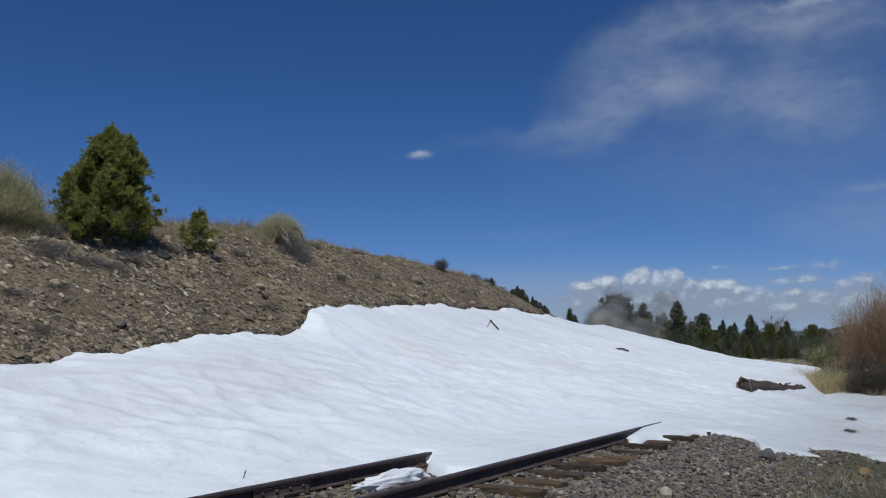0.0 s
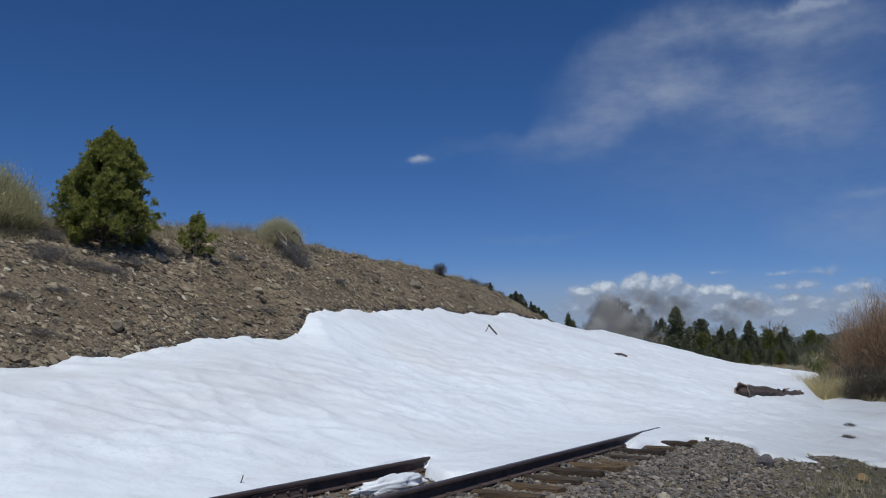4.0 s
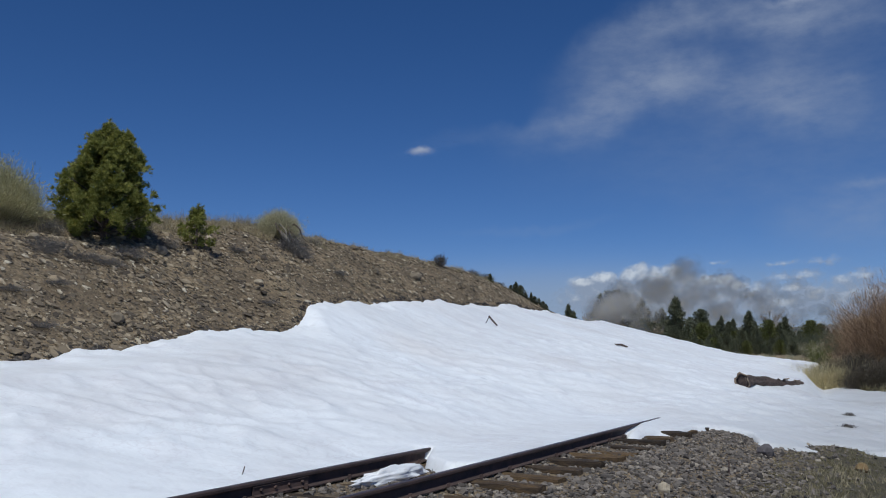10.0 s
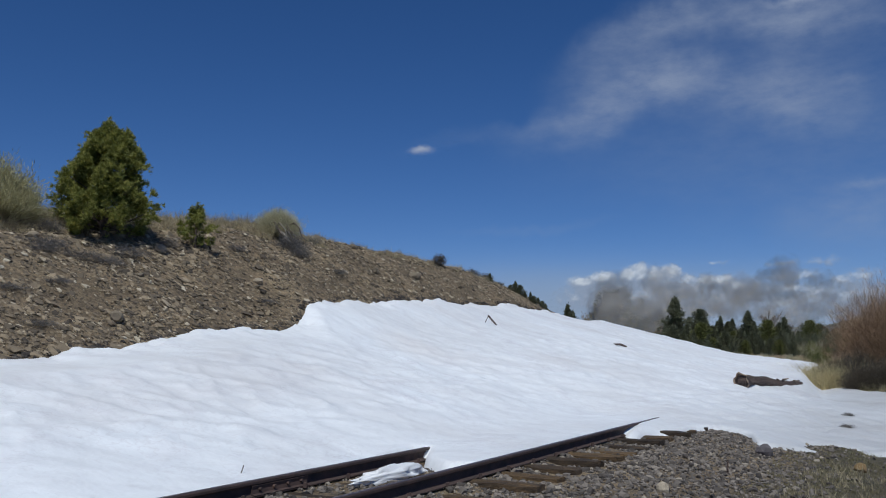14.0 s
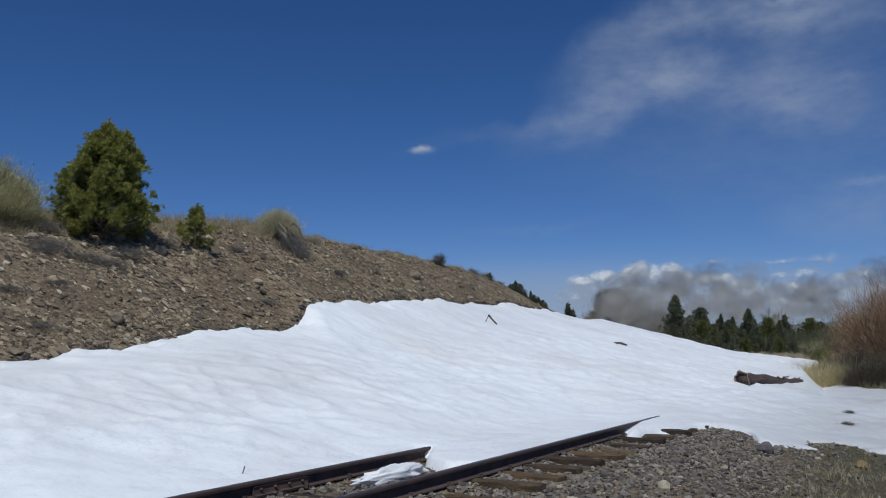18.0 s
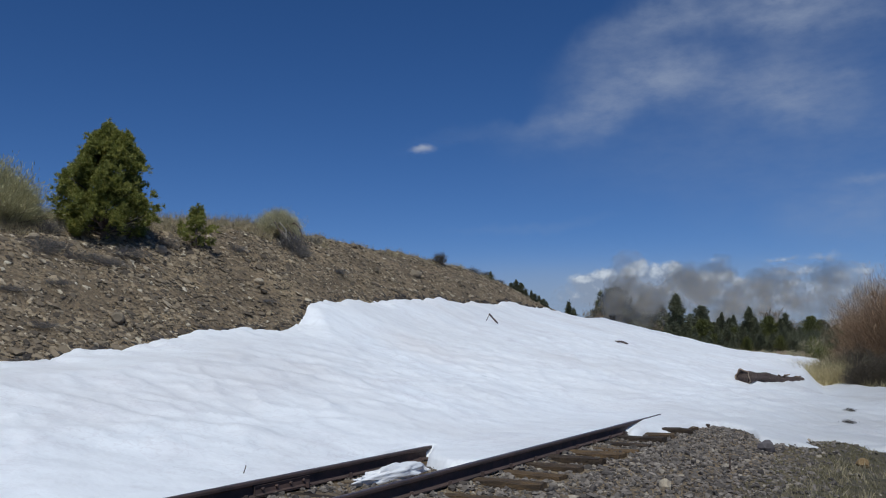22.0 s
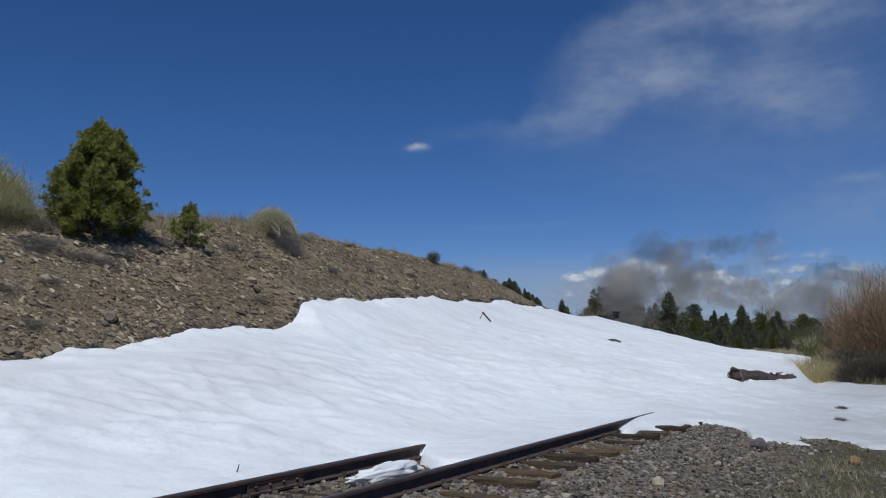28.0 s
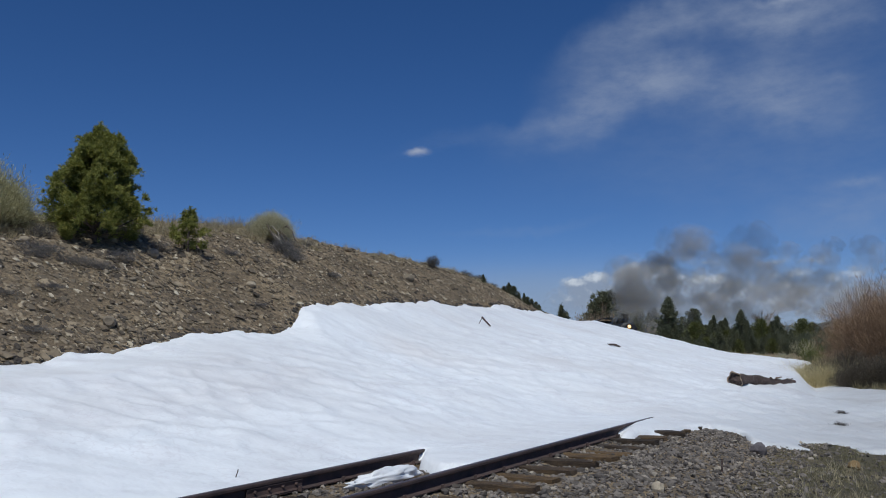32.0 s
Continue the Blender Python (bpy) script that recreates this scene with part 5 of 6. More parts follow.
def build_loco():
    """Forward is +y, the smokebox front at y = 0, tie tops at z = 0."""
    root = new("steam_locomotive")
    part("smokebox", moved(tube([(0, 0.5), (0.05, 0.72), (0.12, 0.86), (0.18, 0.9), (-0.0, 0.9), (-1.7, 0.9)][0:1] + [(-0.06, 0.84), (-0.1, 0.88), (-1.7, 0.88)]), 0, 0, 2.25), M_GREYIRON, root)
    door = part("smokebox_door", moved(tube([(0.0, 0.56), (0.05, 0.5), (0.08, 0.3), (0.09, 0.05)]), 0, 0.0, 2.25), M_GREYIRON, root)
    part("number_plate", moved(tube([(0.09, 0.2), (0.115, 0.19)]), 0, 0.0, 2.25), M_BRASS, door)
    part("boiler", moved(tube([(-1.7, 0.9), (-4.6, 0.95), (-5.6, 1.02), (-7.6, 1.05)]), 0, 0, 2.3), M_BLACK, root)
    st = part("smokestack", moved(tube([(3.0, 0.36), (3.1, 0.27), (3.25, 0.25), (3.75, 0.29), (3.8, 0.36), (3.92, 0.37), (3.92, 0.28)], 24, "z"), 0, -0.95, 0), M_BLACK, root)
    lamp = part("headlight", moved(tube([(0.32, 0.23), (0.3, 0.25), (-0.12, 0.25), (-0.2, 0.12)]), 0, 0.12, 2.72), M_BLACK, root)
    part("lens", moved(tube([(0.322, 0.155), (0.335, 0.145), (0.345, 0.08)]), 0, 0.12, 2.72), M_LAMP, lamp, "glowing yellow headlight lens")
    part("headlight_bracket", box(-0.25, 0.25, -0.1, 0.42, 2.43, 2.47, 0.01), M_BLACK, root)
    part("sand_dome", moved(tube([(3.0, 0.5), (3.35, 0.46), (3.55, 0.34), (3.62, 0.1)], 24, "z"), 0, -2.6, 0), M_BLACK, root)
    part("steam_dome", moved(tube([(3.0, 0.52), (3.45, 0.48), (3.65, 0.36), (3.75, 0.1)], 24, "z"), 0, -4.3, 0), M_BLACK, root)
    bell = part("bell_stand", box(-0.2, 0.2, -1.85, -1.75, 3.1, 3.45, 0.01), M_BLACK, root)
    part("bell", moved(tube([(3.2, 0.17), (3.3, 0.13), (3.42, 0.1), (3.48, 0.03)], 18, "z"), 0, -1.8, 0), M_BRASS, bell)
    part("whistle", moved(tube([(3.7, 0.03), (3.9, 0.05), (4.1, 0.04)], 12, "z"), 0.25, -4.6, 0), M_BRASS, root)
    part("running_board", box(-1.2, 1.2, -7.4, -0.2, 1.62, 1.68, 0.01), M_BLACK, root)
    cab = part("cab_wall", box(-1.3, 1.3, -9.6, -9.5, 1.5, 3.6, 0.01), M_BLACK, root)
    for sx in (-1, 1):
        x0, x1 = sorted((sx * 1.3, sx * 1.24))
        part("cab_side", box(x0, x1, -9.5, -7.6, 1.5, 2.55, 0.01), M_BLACK, root)
        part("cab_post", box(x0, x1, -7.75, -7.6, 2.55, 3.5, 0.01), M_BLACK, root)
        part("cab_post", box(x0, x1, -9.5, -9.35, 2.55, 3.5, 0.01), M_BLACK, root)
        part("side_window", box(x0 + 0.02, x1 - 0.02, -9.35, -7.75, 2.56, 3.45, 0), M_GLASS, root)
        part("cylinder", moved(tube([(-0.2, 0.42), (-0.25, 0.46), (-1.35, 0.46), (-1.4, 0.42)]), sx * 1.05, 0, 0.85), M_BLACK, root)
        part("steam_chest", box(min(sx * 0.75, sx * 1.3), max(sx * 0.75, sx * 1.3), -1.3, -0.3, 1.15, 1.6, 0.03), M_BLACK, root)
        part("handrail", moved(tube([(-7.4, 0.025), (-0.3, 0.025)], 8), sx * 0.98, 0, 2.55), M_BRASS, root)
        part("side_rod", box(min(sx * 0.82, sx * 0.88), max(sx * 0.82, sx * 0.88), -6.7, -2.6, 0.62, 0.72, 0.01), M_GREYIRON, root)
    part("cab_front", box(-1.24, 1.24, -7.65, -7.6, 1.5, 3.5, 0.01), M_BLACK, root)
    roof = bmesh.new()
    rows = []
    for y in (-10.1, -7.3):
        rows.append([roof.verts.new((math.sin(a) * 1.45, y, 3.35 + 0.5 * math.cos(a) + dz)) for dz in (0.0,) for a in np.linspace(-1.25, 1.25, 13)] + [roof.verts.new((math.sin(a) * 1.4, y, 3.3 + 0.5 * math.cos(a))) for a in np.linspace(1.25, -1.25, 13)])
    k = len(rows[0])
    for i in range(k):
        roof.faces.new((rows[0][i], rows[0][(i + 1) % k], rows[1][(i + 1) % k], rows[1][i]))
    roof.faces.new(rows[0])
    roof.faces.new(rows[1])
    bmesh.ops.recalc_face_normals(roof, faces=roof.faces[:])
    part("cab_roof", roof, M_BLACK, root)
    part("frame", box(-0.42, 0.42, -9.6, 0.4, 0.75, 1.25, 0.02), M_BLACK, root)
    part("buffer_beam", box(-1.25, 1.25, 0.4, 0.62, 0.75, 1.15, 0.03), M_BLACK, root)
    pilot = new("pilot")
    pilot.parent = root
    for i in range(-7, 8):
        bm = bmesh.new()
        v, f = limb((i * 0.16, 0.62, 0.78), (i * 0.1, 1.5 - abs(i) * 0.09, 0.26), 0.035, 0.03, 6)
        vs = [bm.verts.new(p) for p in v]
        for t in f:
            bm.faces.new([vs[j] for j in t])
        part("pilot_bar", bm, M_BLACK, pilot)
    for sx in (-1, 1):
        for y in (-2.8, -4.0, -5.2, -6.4):
            prof = [(-0.06, 0.5), (-0.06, 0.56), (0.05, 0.555), (0.06, 0.46), (0.03, 0.44), (0.03, 0.14), (0.08, 0.12), (0.08, 0.02)]
            w = part("driving_wheel", tube(prof, 28, "x"), M_BLACK, root)
            w.location = (sx * 0.52, y, 0.56 + 0.122)
            cw = part("counterweight", box(-0.02, 0.05, -0.3, 0.3, -0.42, -0.2, 0.02), M_BLACK, w)
            WHEELS.append((w, 0.56))
        w = part("pilot_wheel", tube([(-0.05, 0.3), (-0.05, 0.36), (0.05, 0.355), (0.05, 0.1), (0.05, 0.02)], 24, "x"), M_BLACK, root)
        w.location = (sx * 0.5, -0.85, 0.36 + 0.122)
        part("wheel_web", box(-0.02, 0.06, -0.05, 0.05, -0.25, 0.25, 0.01), M_BLACK, w)
        WHEELS.append((w, 0.36))
    return tagged(root, "black narrow-gauge steam locomotive with a lit headlight", "locomotive")


def build_tender():
    root = new("coal_tender")
    part("tank", box(-1.25, 1.25, -6.3, 0.0, 1.1, 2.5, 0.06), M_BLACK, root)
    part("coal_bunker", box(-1.1, 1.1, -4.2, -0.1, 2.5, 3.1, 0.05), M_BLACK, root)
    part("underframe", box(-1.0, 1.0, -6.5, 0.2, 0.8, 1.1, 0.03), M_BLACK, root)
    bm = bmesh.new()
    bmesh.ops.create_icosphere(bm, subdivisions=3, radius=1)
    for v in bm.verts:
        c = v.co.copy()
        v.co = Vector((c.x * 0.95, -2.15 + c.y * 1.9, 3.0 + c.z * 0.35 + 0.06 * noise.noise(c * 7)))
    part("coal_heap", bm, M_GREYIRON, root)
    for sx in (-1, 1):
        for y in (-1.0, -2.2, -4.3, -5.5):
            w = part("tender_wheel", tube([(-0.05, 0.3), (-0.05, 0.36), (0.05, 0.355), (0.05, 0.1), (0.05, 0.02)], 24, "x"), M_BLACK, root)
            w.location = (sx * 0.5, y, 0.36 + 0.122)
            part("wheel_web", box(-0.02, 0.06, -0.05, 0.05, -0.25, 0.25, 0.01), M_BLACK, w)
            WHEELS.append((w, 0.36))
    return tagged(root, "black coal-laden tender coupled behind the locomotive", "tender")


loco, tender = build_loco(), build_tender()


# ---- clouds ----
def cloud_sheet(name, az0, az1, el0, el1, dist, material, label):
    cols, rows = 40, 24
    a, e = np.meshgrid(np.radians(np.linspace(az0, az1, cols)), np.radians(np.linspace(el0, el1, rows)))
    c = ((az0 + az1) / 2, (el0 + el1) / 2)
    v = np.stack([np.sin(a) * np.cos(e), np.cos(a) * np.cos(e), np.sin(e)], -1) * dist
    me = mesh_of(name, v.reshape(-1, 3), grid_faces(rows, cols), True)
    uv = me.uv_layers.new(name="UVMap")
    li = np.empty(len(me.loops), np.int32)
    me.loops.foreach_get("vertex_index", li)
    u = np.stack([(li % cols) / (cols - 1), (li // cols) / (rows - 1)], -1)
    uv.data.foreach_set("uv", u.astype(np.float32).ravel())
    ob = obj(name, me, material)
    ob.visible_shadow = False
    return tagged(ob, label, "cloud", kind="structure")


def cloud_material(name, stretch, scale, lo, hi, opacity, light, shade, fade=0.25, detail=8.0, rough=0.6, base_flat=False, skew=0.0, strength=1.0, warp=0.0, seed=0.0):
    m = bpy.data.materials.new(name)
    m.use_nodes = True
    nd, lk = m.node_tree.nodes, m.node_tree.links
    nd.remove(nd["Principled BSDF"])
    tc = nd.new("ShaderNodeTexCoord")
    mp = nd.new("ShaderNodeMapping")
    mp.inputs["Scale"].default_value, mp.inputs["Location"].default_value = (*stretch, 1), (seed, seed * 0.7, seed)
    turn = nd.new("ShaderNodeMapping")
    turn.inputs["Rotation"].default_value = (0, 0, skew)
    lk.new(tc.outputs["UV"], turn.inputs[0])
    lk.new(turn.outputs[0], mp.inputs[0])
    nz = nd.new("ShaderNodeTexNoise")
    nz.inputs["Scale"].default_value, nz.inputs["Detail"].default_value, nz.inputs["Roughness"].default_value, nz.inputs["Distortion"].default_value = scale, detail, rough, warp
    lk.new(mp.outputs[0], nz.inputs["Vector"])

    def math_node(op, *vals):
        q = nd.new("ShaderNodeMath")
        q.operation = op
        for s, v in zip(q.inputs, vals):
            if isinstance(v, (int, float)):
                s.default_value = v
            else:
                lk.new(v, s)
        return q.outputs[0]

    def smooth(x, a, b):
        q = nd.new("ShaderNodeMapRange")
        q.interpolation_type = "SMOOTHSTEP"
        q.inputs[1].default_value, q.inputs[2].default_value = a, b
        lk.new(x, q.inputs[0])
        return q.outputs[0]
    sep = nd.new("ShaderNodeSeparateXYZ")
    lk.new(tc.outputs["UV"], sep.inputs[0])
    cx = math_node("ABSOLUTE", math_node("SUBTRACT", sep.outputs[0], 0.5))
    cy = math_node("ABSOLUTE", math_node("SUBTRACT", sep.outputs[1], 0.5))
    edge = math_node("MULTIPLY", smooth(cx, 0.5, 0.5 - fade), smooth(sep.outputs[1], 0.0, fade * 0.4) if base_flat else smooth(cy, 0.5, 0.5 - fade))
    val = nz.outputs["Fac"]
    if base_flat:
        val = math_node("ADD", val, math_node("MULTIPLY", math_node("SUBTRACT", 0.55, sep.outputs[1]), 0.75))
        edge = smooth(cx, 0.5, 0.5 - fade)
        low = smooth(sep.outputs[1], 0.0, 0.35)
    else:
        val = math_node("ADD", val, math_node("MULTIPLY", math_node("SUBTRACT", edge, 1.0), 0.45))
    alpha = math_node("MULTIPLY", math_node("MULTIPLY", smooth(val, lo, hi), edge), opacity)
    if base_flat:
        alpha = math_node("MULTIPLY", alpha, low)
    n2 = nd.new("ShaderNodeTexNoise")
    n2.inputs["Scale"].default_value, n2.inputs["Detail"].default_value = scale * 1.7, 5.0
    lk.new(mp.outputs[0], n2.inputs["Vector"])
    tone = smooth(math_node("ADD", math_node("MULTIPLY", math_node("SUBTRACT", val, hi), -1.1 if base_flat else 1.0), math_node("MULTIPLY", n2.outputs["Fac"], 0.9)), 0.05, 0.55)
    rp = ramp_node(nd, [(0.0, shade), (1.0, light)])
    lk.new(tone, rp.inputs[0])
    em = nd.new("ShaderNodeEmission")
    em.inputs[1].default_value = strength
    lk.new(rp.outputs[0], em.inputs[0])
    tr = nd.new("ShaderNodeBsdfTransparent")
    ms = nd.new("ShaderNodeMixShader")
    lk.new(alpha, ms.inputs[0])
    lk.new(tr.outputs[0], ms.inputs[1])
    lk.new(em.outputs[0], ms.inputs[2])
    lk.new(ms.outputs[0], nd["Material Output"].inputs[0])
    return m


def blob_field(nd, lk, vec, blobs, joined):
    """Sum or greatest of soft ellipses (azimuth, elevation, half width, half height, turn, amount), all in degrees."""
    total = None
    for a, e, w, h, turn, amount in blobs:
        mp = nd.new("ShaderNodeMapping")
        mp.vector_type = "TEXTURE"
        mp.inputs["Location"].default_value, mp.inputs["Rotation"].default_value, mp.inputs["Scale"].default_value = (a, e, 0), (0, 0, radians(turn)), (w, h, 1)
        lk.new(vec, mp.inputs[0])
        ln = nd.new("ShaderNodeVectorMath")
        ln.operation = "LENGTH"
        lk.new(mp.outputs[0], ln.inputs[0])
        mr = nd.new("ShaderNodeMapRange")
        mr.interpolation_type = "SMOOTHSTEP" if joined == "ADD" else "LINEAR"
        mr.clamp = True
        far = 1.5 if joined == "ADD" else 1.8
        mr.inputs[1].default_value, mr.inputs[2].default_value, mr.inputs[4].default_value = far, 0.0, amount
        lk.new(ln.outputs["Value"], mr.inputs[0])
        if total is None:
            total = mr.outputs[0]
        else:
            q = nd.new("ShaderNodeMath")
            q.operation = joined
            lk.new(total, q.inputs[0])
            lk.new(mr.outputs[0], q.inputs[1])
            total = q.outputs[0]
    return total


def blob_cloud(name, span, blobs, heaped, opacity, light, shade, warps, fray):
    """Cloud of soft blobs bent by noise. heaped: crisp lit tops over grey bases; else a thin frayed veil."""
    m = bpy.data.materials.new(name)
    m.use_nodes = True
    nd, lk = m.node_tree.nodes, m.node_tree.links
    nd.remove(nd["Principled BSDF"])
    az0, az1, el0, el1 = span
    tc = nd.new("ShaderNodeTexCoord")
    deg = nd.new("ShaderNodeMapping")
    deg.inputs["Location"].default_value, deg.inputs["Scale"].default_value = (az0, el0, 0), (az1 - az0, el1 - el0, 1)
    lk.new(tc.outputs["UV"], deg.inputs[0])

    def nz(scale, detail, rough, stretch=(1, 1, 1), turn=0.0, out="Fac"):
        mp = nd.new("ShaderNodeMapping")
        mp.inputs["Rotation"].default_value, mp.inputs["Scale"].default_value = (0, 0, radians(turn)), stretch
        lk.new(deg.outputs[0], mp.inputs[0])
        n = nd.new("ShaderNodeTexNoise")
        n.inputs["Scale"].default_value, n.inputs["Detail"].default_value, n.inputs["Roughness"].default_value = scale, detail, rough
        lk.new(mp.outputs[0], n.inputs["Vector"])
        return n.outputs[out]

    def calc(op, a, b, c=0.0, clamp=False):
        q = nd.new("ShaderNodeMath")
        q.operation, q.use_clamp = op, clamp
        for sock, v in zip(q.inputs, (a, b, c)):
            if isinstance(v, (int, float)):
                sock.default_value = v
            else:
                lk.new(v, sock)
        return q.outputs[0]

    def smooth(x, a, b):
        q = nd.new("ShaderNodeMapRange")
        q.interpolation_type = "SMOOTHSTEP"
        q.inputs[1].default_value, q.inputs[2].default_value = a, b
        lk.new(x, q.inputs[0])
        return q.outputs[0]
    vec = deg.outputs[0]
    for scale, amount, detail in warps:
        off = nd.new("ShaderNodeVectorMath")
        off.operation = "SUBTRACT"
        lk.new(nz(scale, detail, 0.55, out="Color"), off.inputs[0])
        off.inputs[1].default_value = (0.5, 0.5, 0.5)
        w = nd.new("ShaderNodeVectorMath")
        w.operation = "MULTIPLY_ADD"
        lk.new(off.outputs[0], w.inputs[0])
        w.inputs[1].default_value = (amount, amount, 0)
        lk.new(vec, w.inputs[2])
        vec = w.outputs[0]
    field = blob_field(nd, lk, vec, blobs, "MAXIMUM" if heaped else "ADD")
    if heaped:
        above = nd.new("ShaderNodeVectorMath")
        lk.new(vec, above.inputs[0])
        above.inputs[1].default_value = (-0.1, 0.42, 0)
        rim = calc("SUBTRACT", field, blob_field(nd, lk, above.outputs[0], blobs, "MAXIMUM"))
        ragged = calc("MULTIPLY_ADD", calc("SUBTRACT", nz(2.2, 6.0, 0.6), 0.5), fray, field)
        alpha = calc("MULTIPLY", smooth(ragged, 0.3, 0.62), opacity)
        tone = smooth(calc("MULTIPLY_ADD", calc("SUBTRACT", nz(1.3, 5.0, 0.6, (1, 1.3, 1)), 0.5), 1.1, calc("MULTIPLY", rim, 1.2)), -0.02, 0.68)
    else:
        wisp = calc("ADD", calc("MULTIPLY", nz(0.42, 7.0, 0.62, (1, 2.2, 1), -18), fray), 1.0 - 0.5 * fray)
        alpha = calc("MULTIPLY", calc("MULTIPLY", field, wisp, clamp=True), opacity, clamp=True)
        tone = smooth(alpha, 0.0, 0.5)
    rp = ramp_node(nd, [(0.0, shade), (1.0, light)])
    lk.new(tone, rp.inputs[0])
    em = nd.new("ShaderNodeEmission")
    lk.new(rp.outputs[0], em.inputs[0])
    tr = nd.new("ShaderNodeBsdfTransparent")
    ms = nd.new("ShaderNodeMixShader")
    lk.new(alpha, ms.inputs[0])
    lk.new(tr.outputs[0], ms.inputs[1])
    lk.new(em.outputs[0], ms.inputs[2])
    lk.new(ms.outputs[0], nd["Material Output"].inputs[0])
    return m


def sky_cloud(name, span, dist, blobs, heaped, label, opacity=1.0, light=(0.38, 0.42, 0.54), shade=(0.36, 0.41, 0.53), warps=((0.25, 2.2, 3.0), (1.1, 0.7, 5.0)), fray=1.6):
    return cloud_sheet(name, *span, dist, blob_cloud(name, span, blobs, heaped, opacity, light, shade, warps, fray), label)


CIRRUS = (
    (4.62, 15.24, 6.61, 0.62, 10, 0.1), (8.96, 15.68, 5.06, 1.32, 16, 0.16), (10.92, 16.52, 4.67, 2.14, 25, 0.22), (14.4, 17.78, 5.06, 2.02, 14, 0.36), (15.92, 18.38, 2.92, 1.56, 0, 0.22), (12.97, 20.61, 4.67, 2.14, 28, 0.2), (16.06, 21.76, 5.84, 1.63, 12, 0.3), (21.18, 21.52, 6.61, 1.4, -4, 0.28), (25.31, 21.09, 5.45, 1.56, 0, 0.3), (24.86, 22.09, 2.41, 0.35, 0, 0.7), (20.58, 16.69, 5.84, 1.95, -10, 0.28), (23.97, 15.43, 5.06, 1.75, -20, 0.18), (26.13, 18.26, 5.84, 4.28, 0, 0.2), (23.13, 18.67, 2.33, 2.72, 70, 0.16), (18.18, 19.25, 4.28, 2.33, 0, 0.1), (10.21, 19.15, 3.5, 1.95, 35, 0.12), (17.96, 14.21, 12.45, 3.5, 6, 0.1), (26.69, 16.75, 1.25, 0.39, 0, 0.16))
LOW_VEIL = (
    (27.46, 8.63, 5.06, 2.33, 0, 0.2), (6.1, 8.61, 5.06, 0.39, 3, 0.07), (27.73, 10.51, 1.56, 0.31, -8, 0.14), (24.76, 11.83, 11.67, 4.67, 0, 0.1))
CUMULUS = (
    (9.68, 4.78, 1.25, 0.54, 0, 0.9), (10.85, 4.92, 1.17, 0.62, 0, 0.95), (10.24, 4.32, 2.33, 0.7, 0, 0.75), (12.69, 5.11, 0.7, 0.74, 0, 1), (13.43, 5.21, 0.78, 0.82, 0, 1), (14.34, 5.0, 0.93, 0.78, 0, 0.95), (15.37, 5.17, 0.78, 0.82, 0, 1), (16.33, 4.81, 0.93, 0.62, 0, 0.85), (17.57, 4.63, 0.93, 0.62, 0, 0.95), (18.63, 4.6, 1.01, 0.58, 0, 0.95), (19.38, 4.36, 0.93, 0.54, 0, 0.9), (11.72, 3.8, 4.09, 1.32, 0, 0.85), (15.03, 3.86, 4.67, 1.48, 0, 0.9), (18.94, 3.64, 4.28, 1.09, 0, 0.85), (21.99, 3.24, 4.67, 1.01, 0, 0.75), (22.8, 4.15, 0.93, 0.54, 0, 0.72), (22.24, 4.96, 1.71, 0.54, 0, 0.55), (23.57, 4.98, 1.87, 0.7, 0, 0.55), (23.99, 3.66, 3.5, 1.09, 0, 0.72), (25.8, 4.55, 1.4, 0.62, 0, 0.62), (26.91, 4.75, 1.48, 0.78, 0, 0.62), (26.22, 3.59, 4.28, 1.32, 0, 0.7), (22.28, 5.82, 2.1, 0.35, 0, 0.5), (18.41, 6.04, 1.32, 0.27, 0, 0.44), (24.75, 5.82, 2.33, 0.54, 0, 0.48))
haze = cloud_sheet("haze_bank", -16, 46, -6.0, 8.2, 4150, cloud_material("low_haze", (1.0, 1.0), 1.2, 0.0, 0.5, 0.8, (0.31, 0.37, 0.5), (0.28, 0.345, 0.48), 0.38, 4, 0.5, seed=6.0), "pale blue-grey haze low over the hills")
sky_cloud("cirrus_cloud", (-8, 48, 9, 32), 4200, CIRRUS, False, "thin wispy white cirrus cloud high in the sky", 0.72)
sky_cloud("cirrus_veil", (-8, 48, 4, 22), 4230, LOW_VEIL, False, "faint milky cloud veil thinning into blue sky")
puff = sky_cloud("small_cloud", (-4, 1, 12.5, 15.5), 3900, ((-1.75, 13.93, 0.85, 0.24, 4, 0.42), (-1.55, 14.1, 0.45, 0.22, 0, 0.3), (-2.1, 13.98, 0.45, 0.2, 10, 0.25)), False, "small isolated white cloud in the blue sky", 1.0, (0.46, 0.48, 0.58), (0.4, 0.43, 0.55), ((0.9, 0.4, 3.0), (3.0, 0.25, 4.0)), 1.4)
cumulus = sky_cloud("cumulus_cloud", (4, 36, 1.5, 8.0), 4100, CUMULUS, True, "low bank of white cumulus cloud with grey bases", 0.88, (0.78, 0.79, 0.84), (0.31, 0.355, 0.465), ((0.8, 0.5, 3.0), (2.4, 0.4, 5.0)), 0.45)


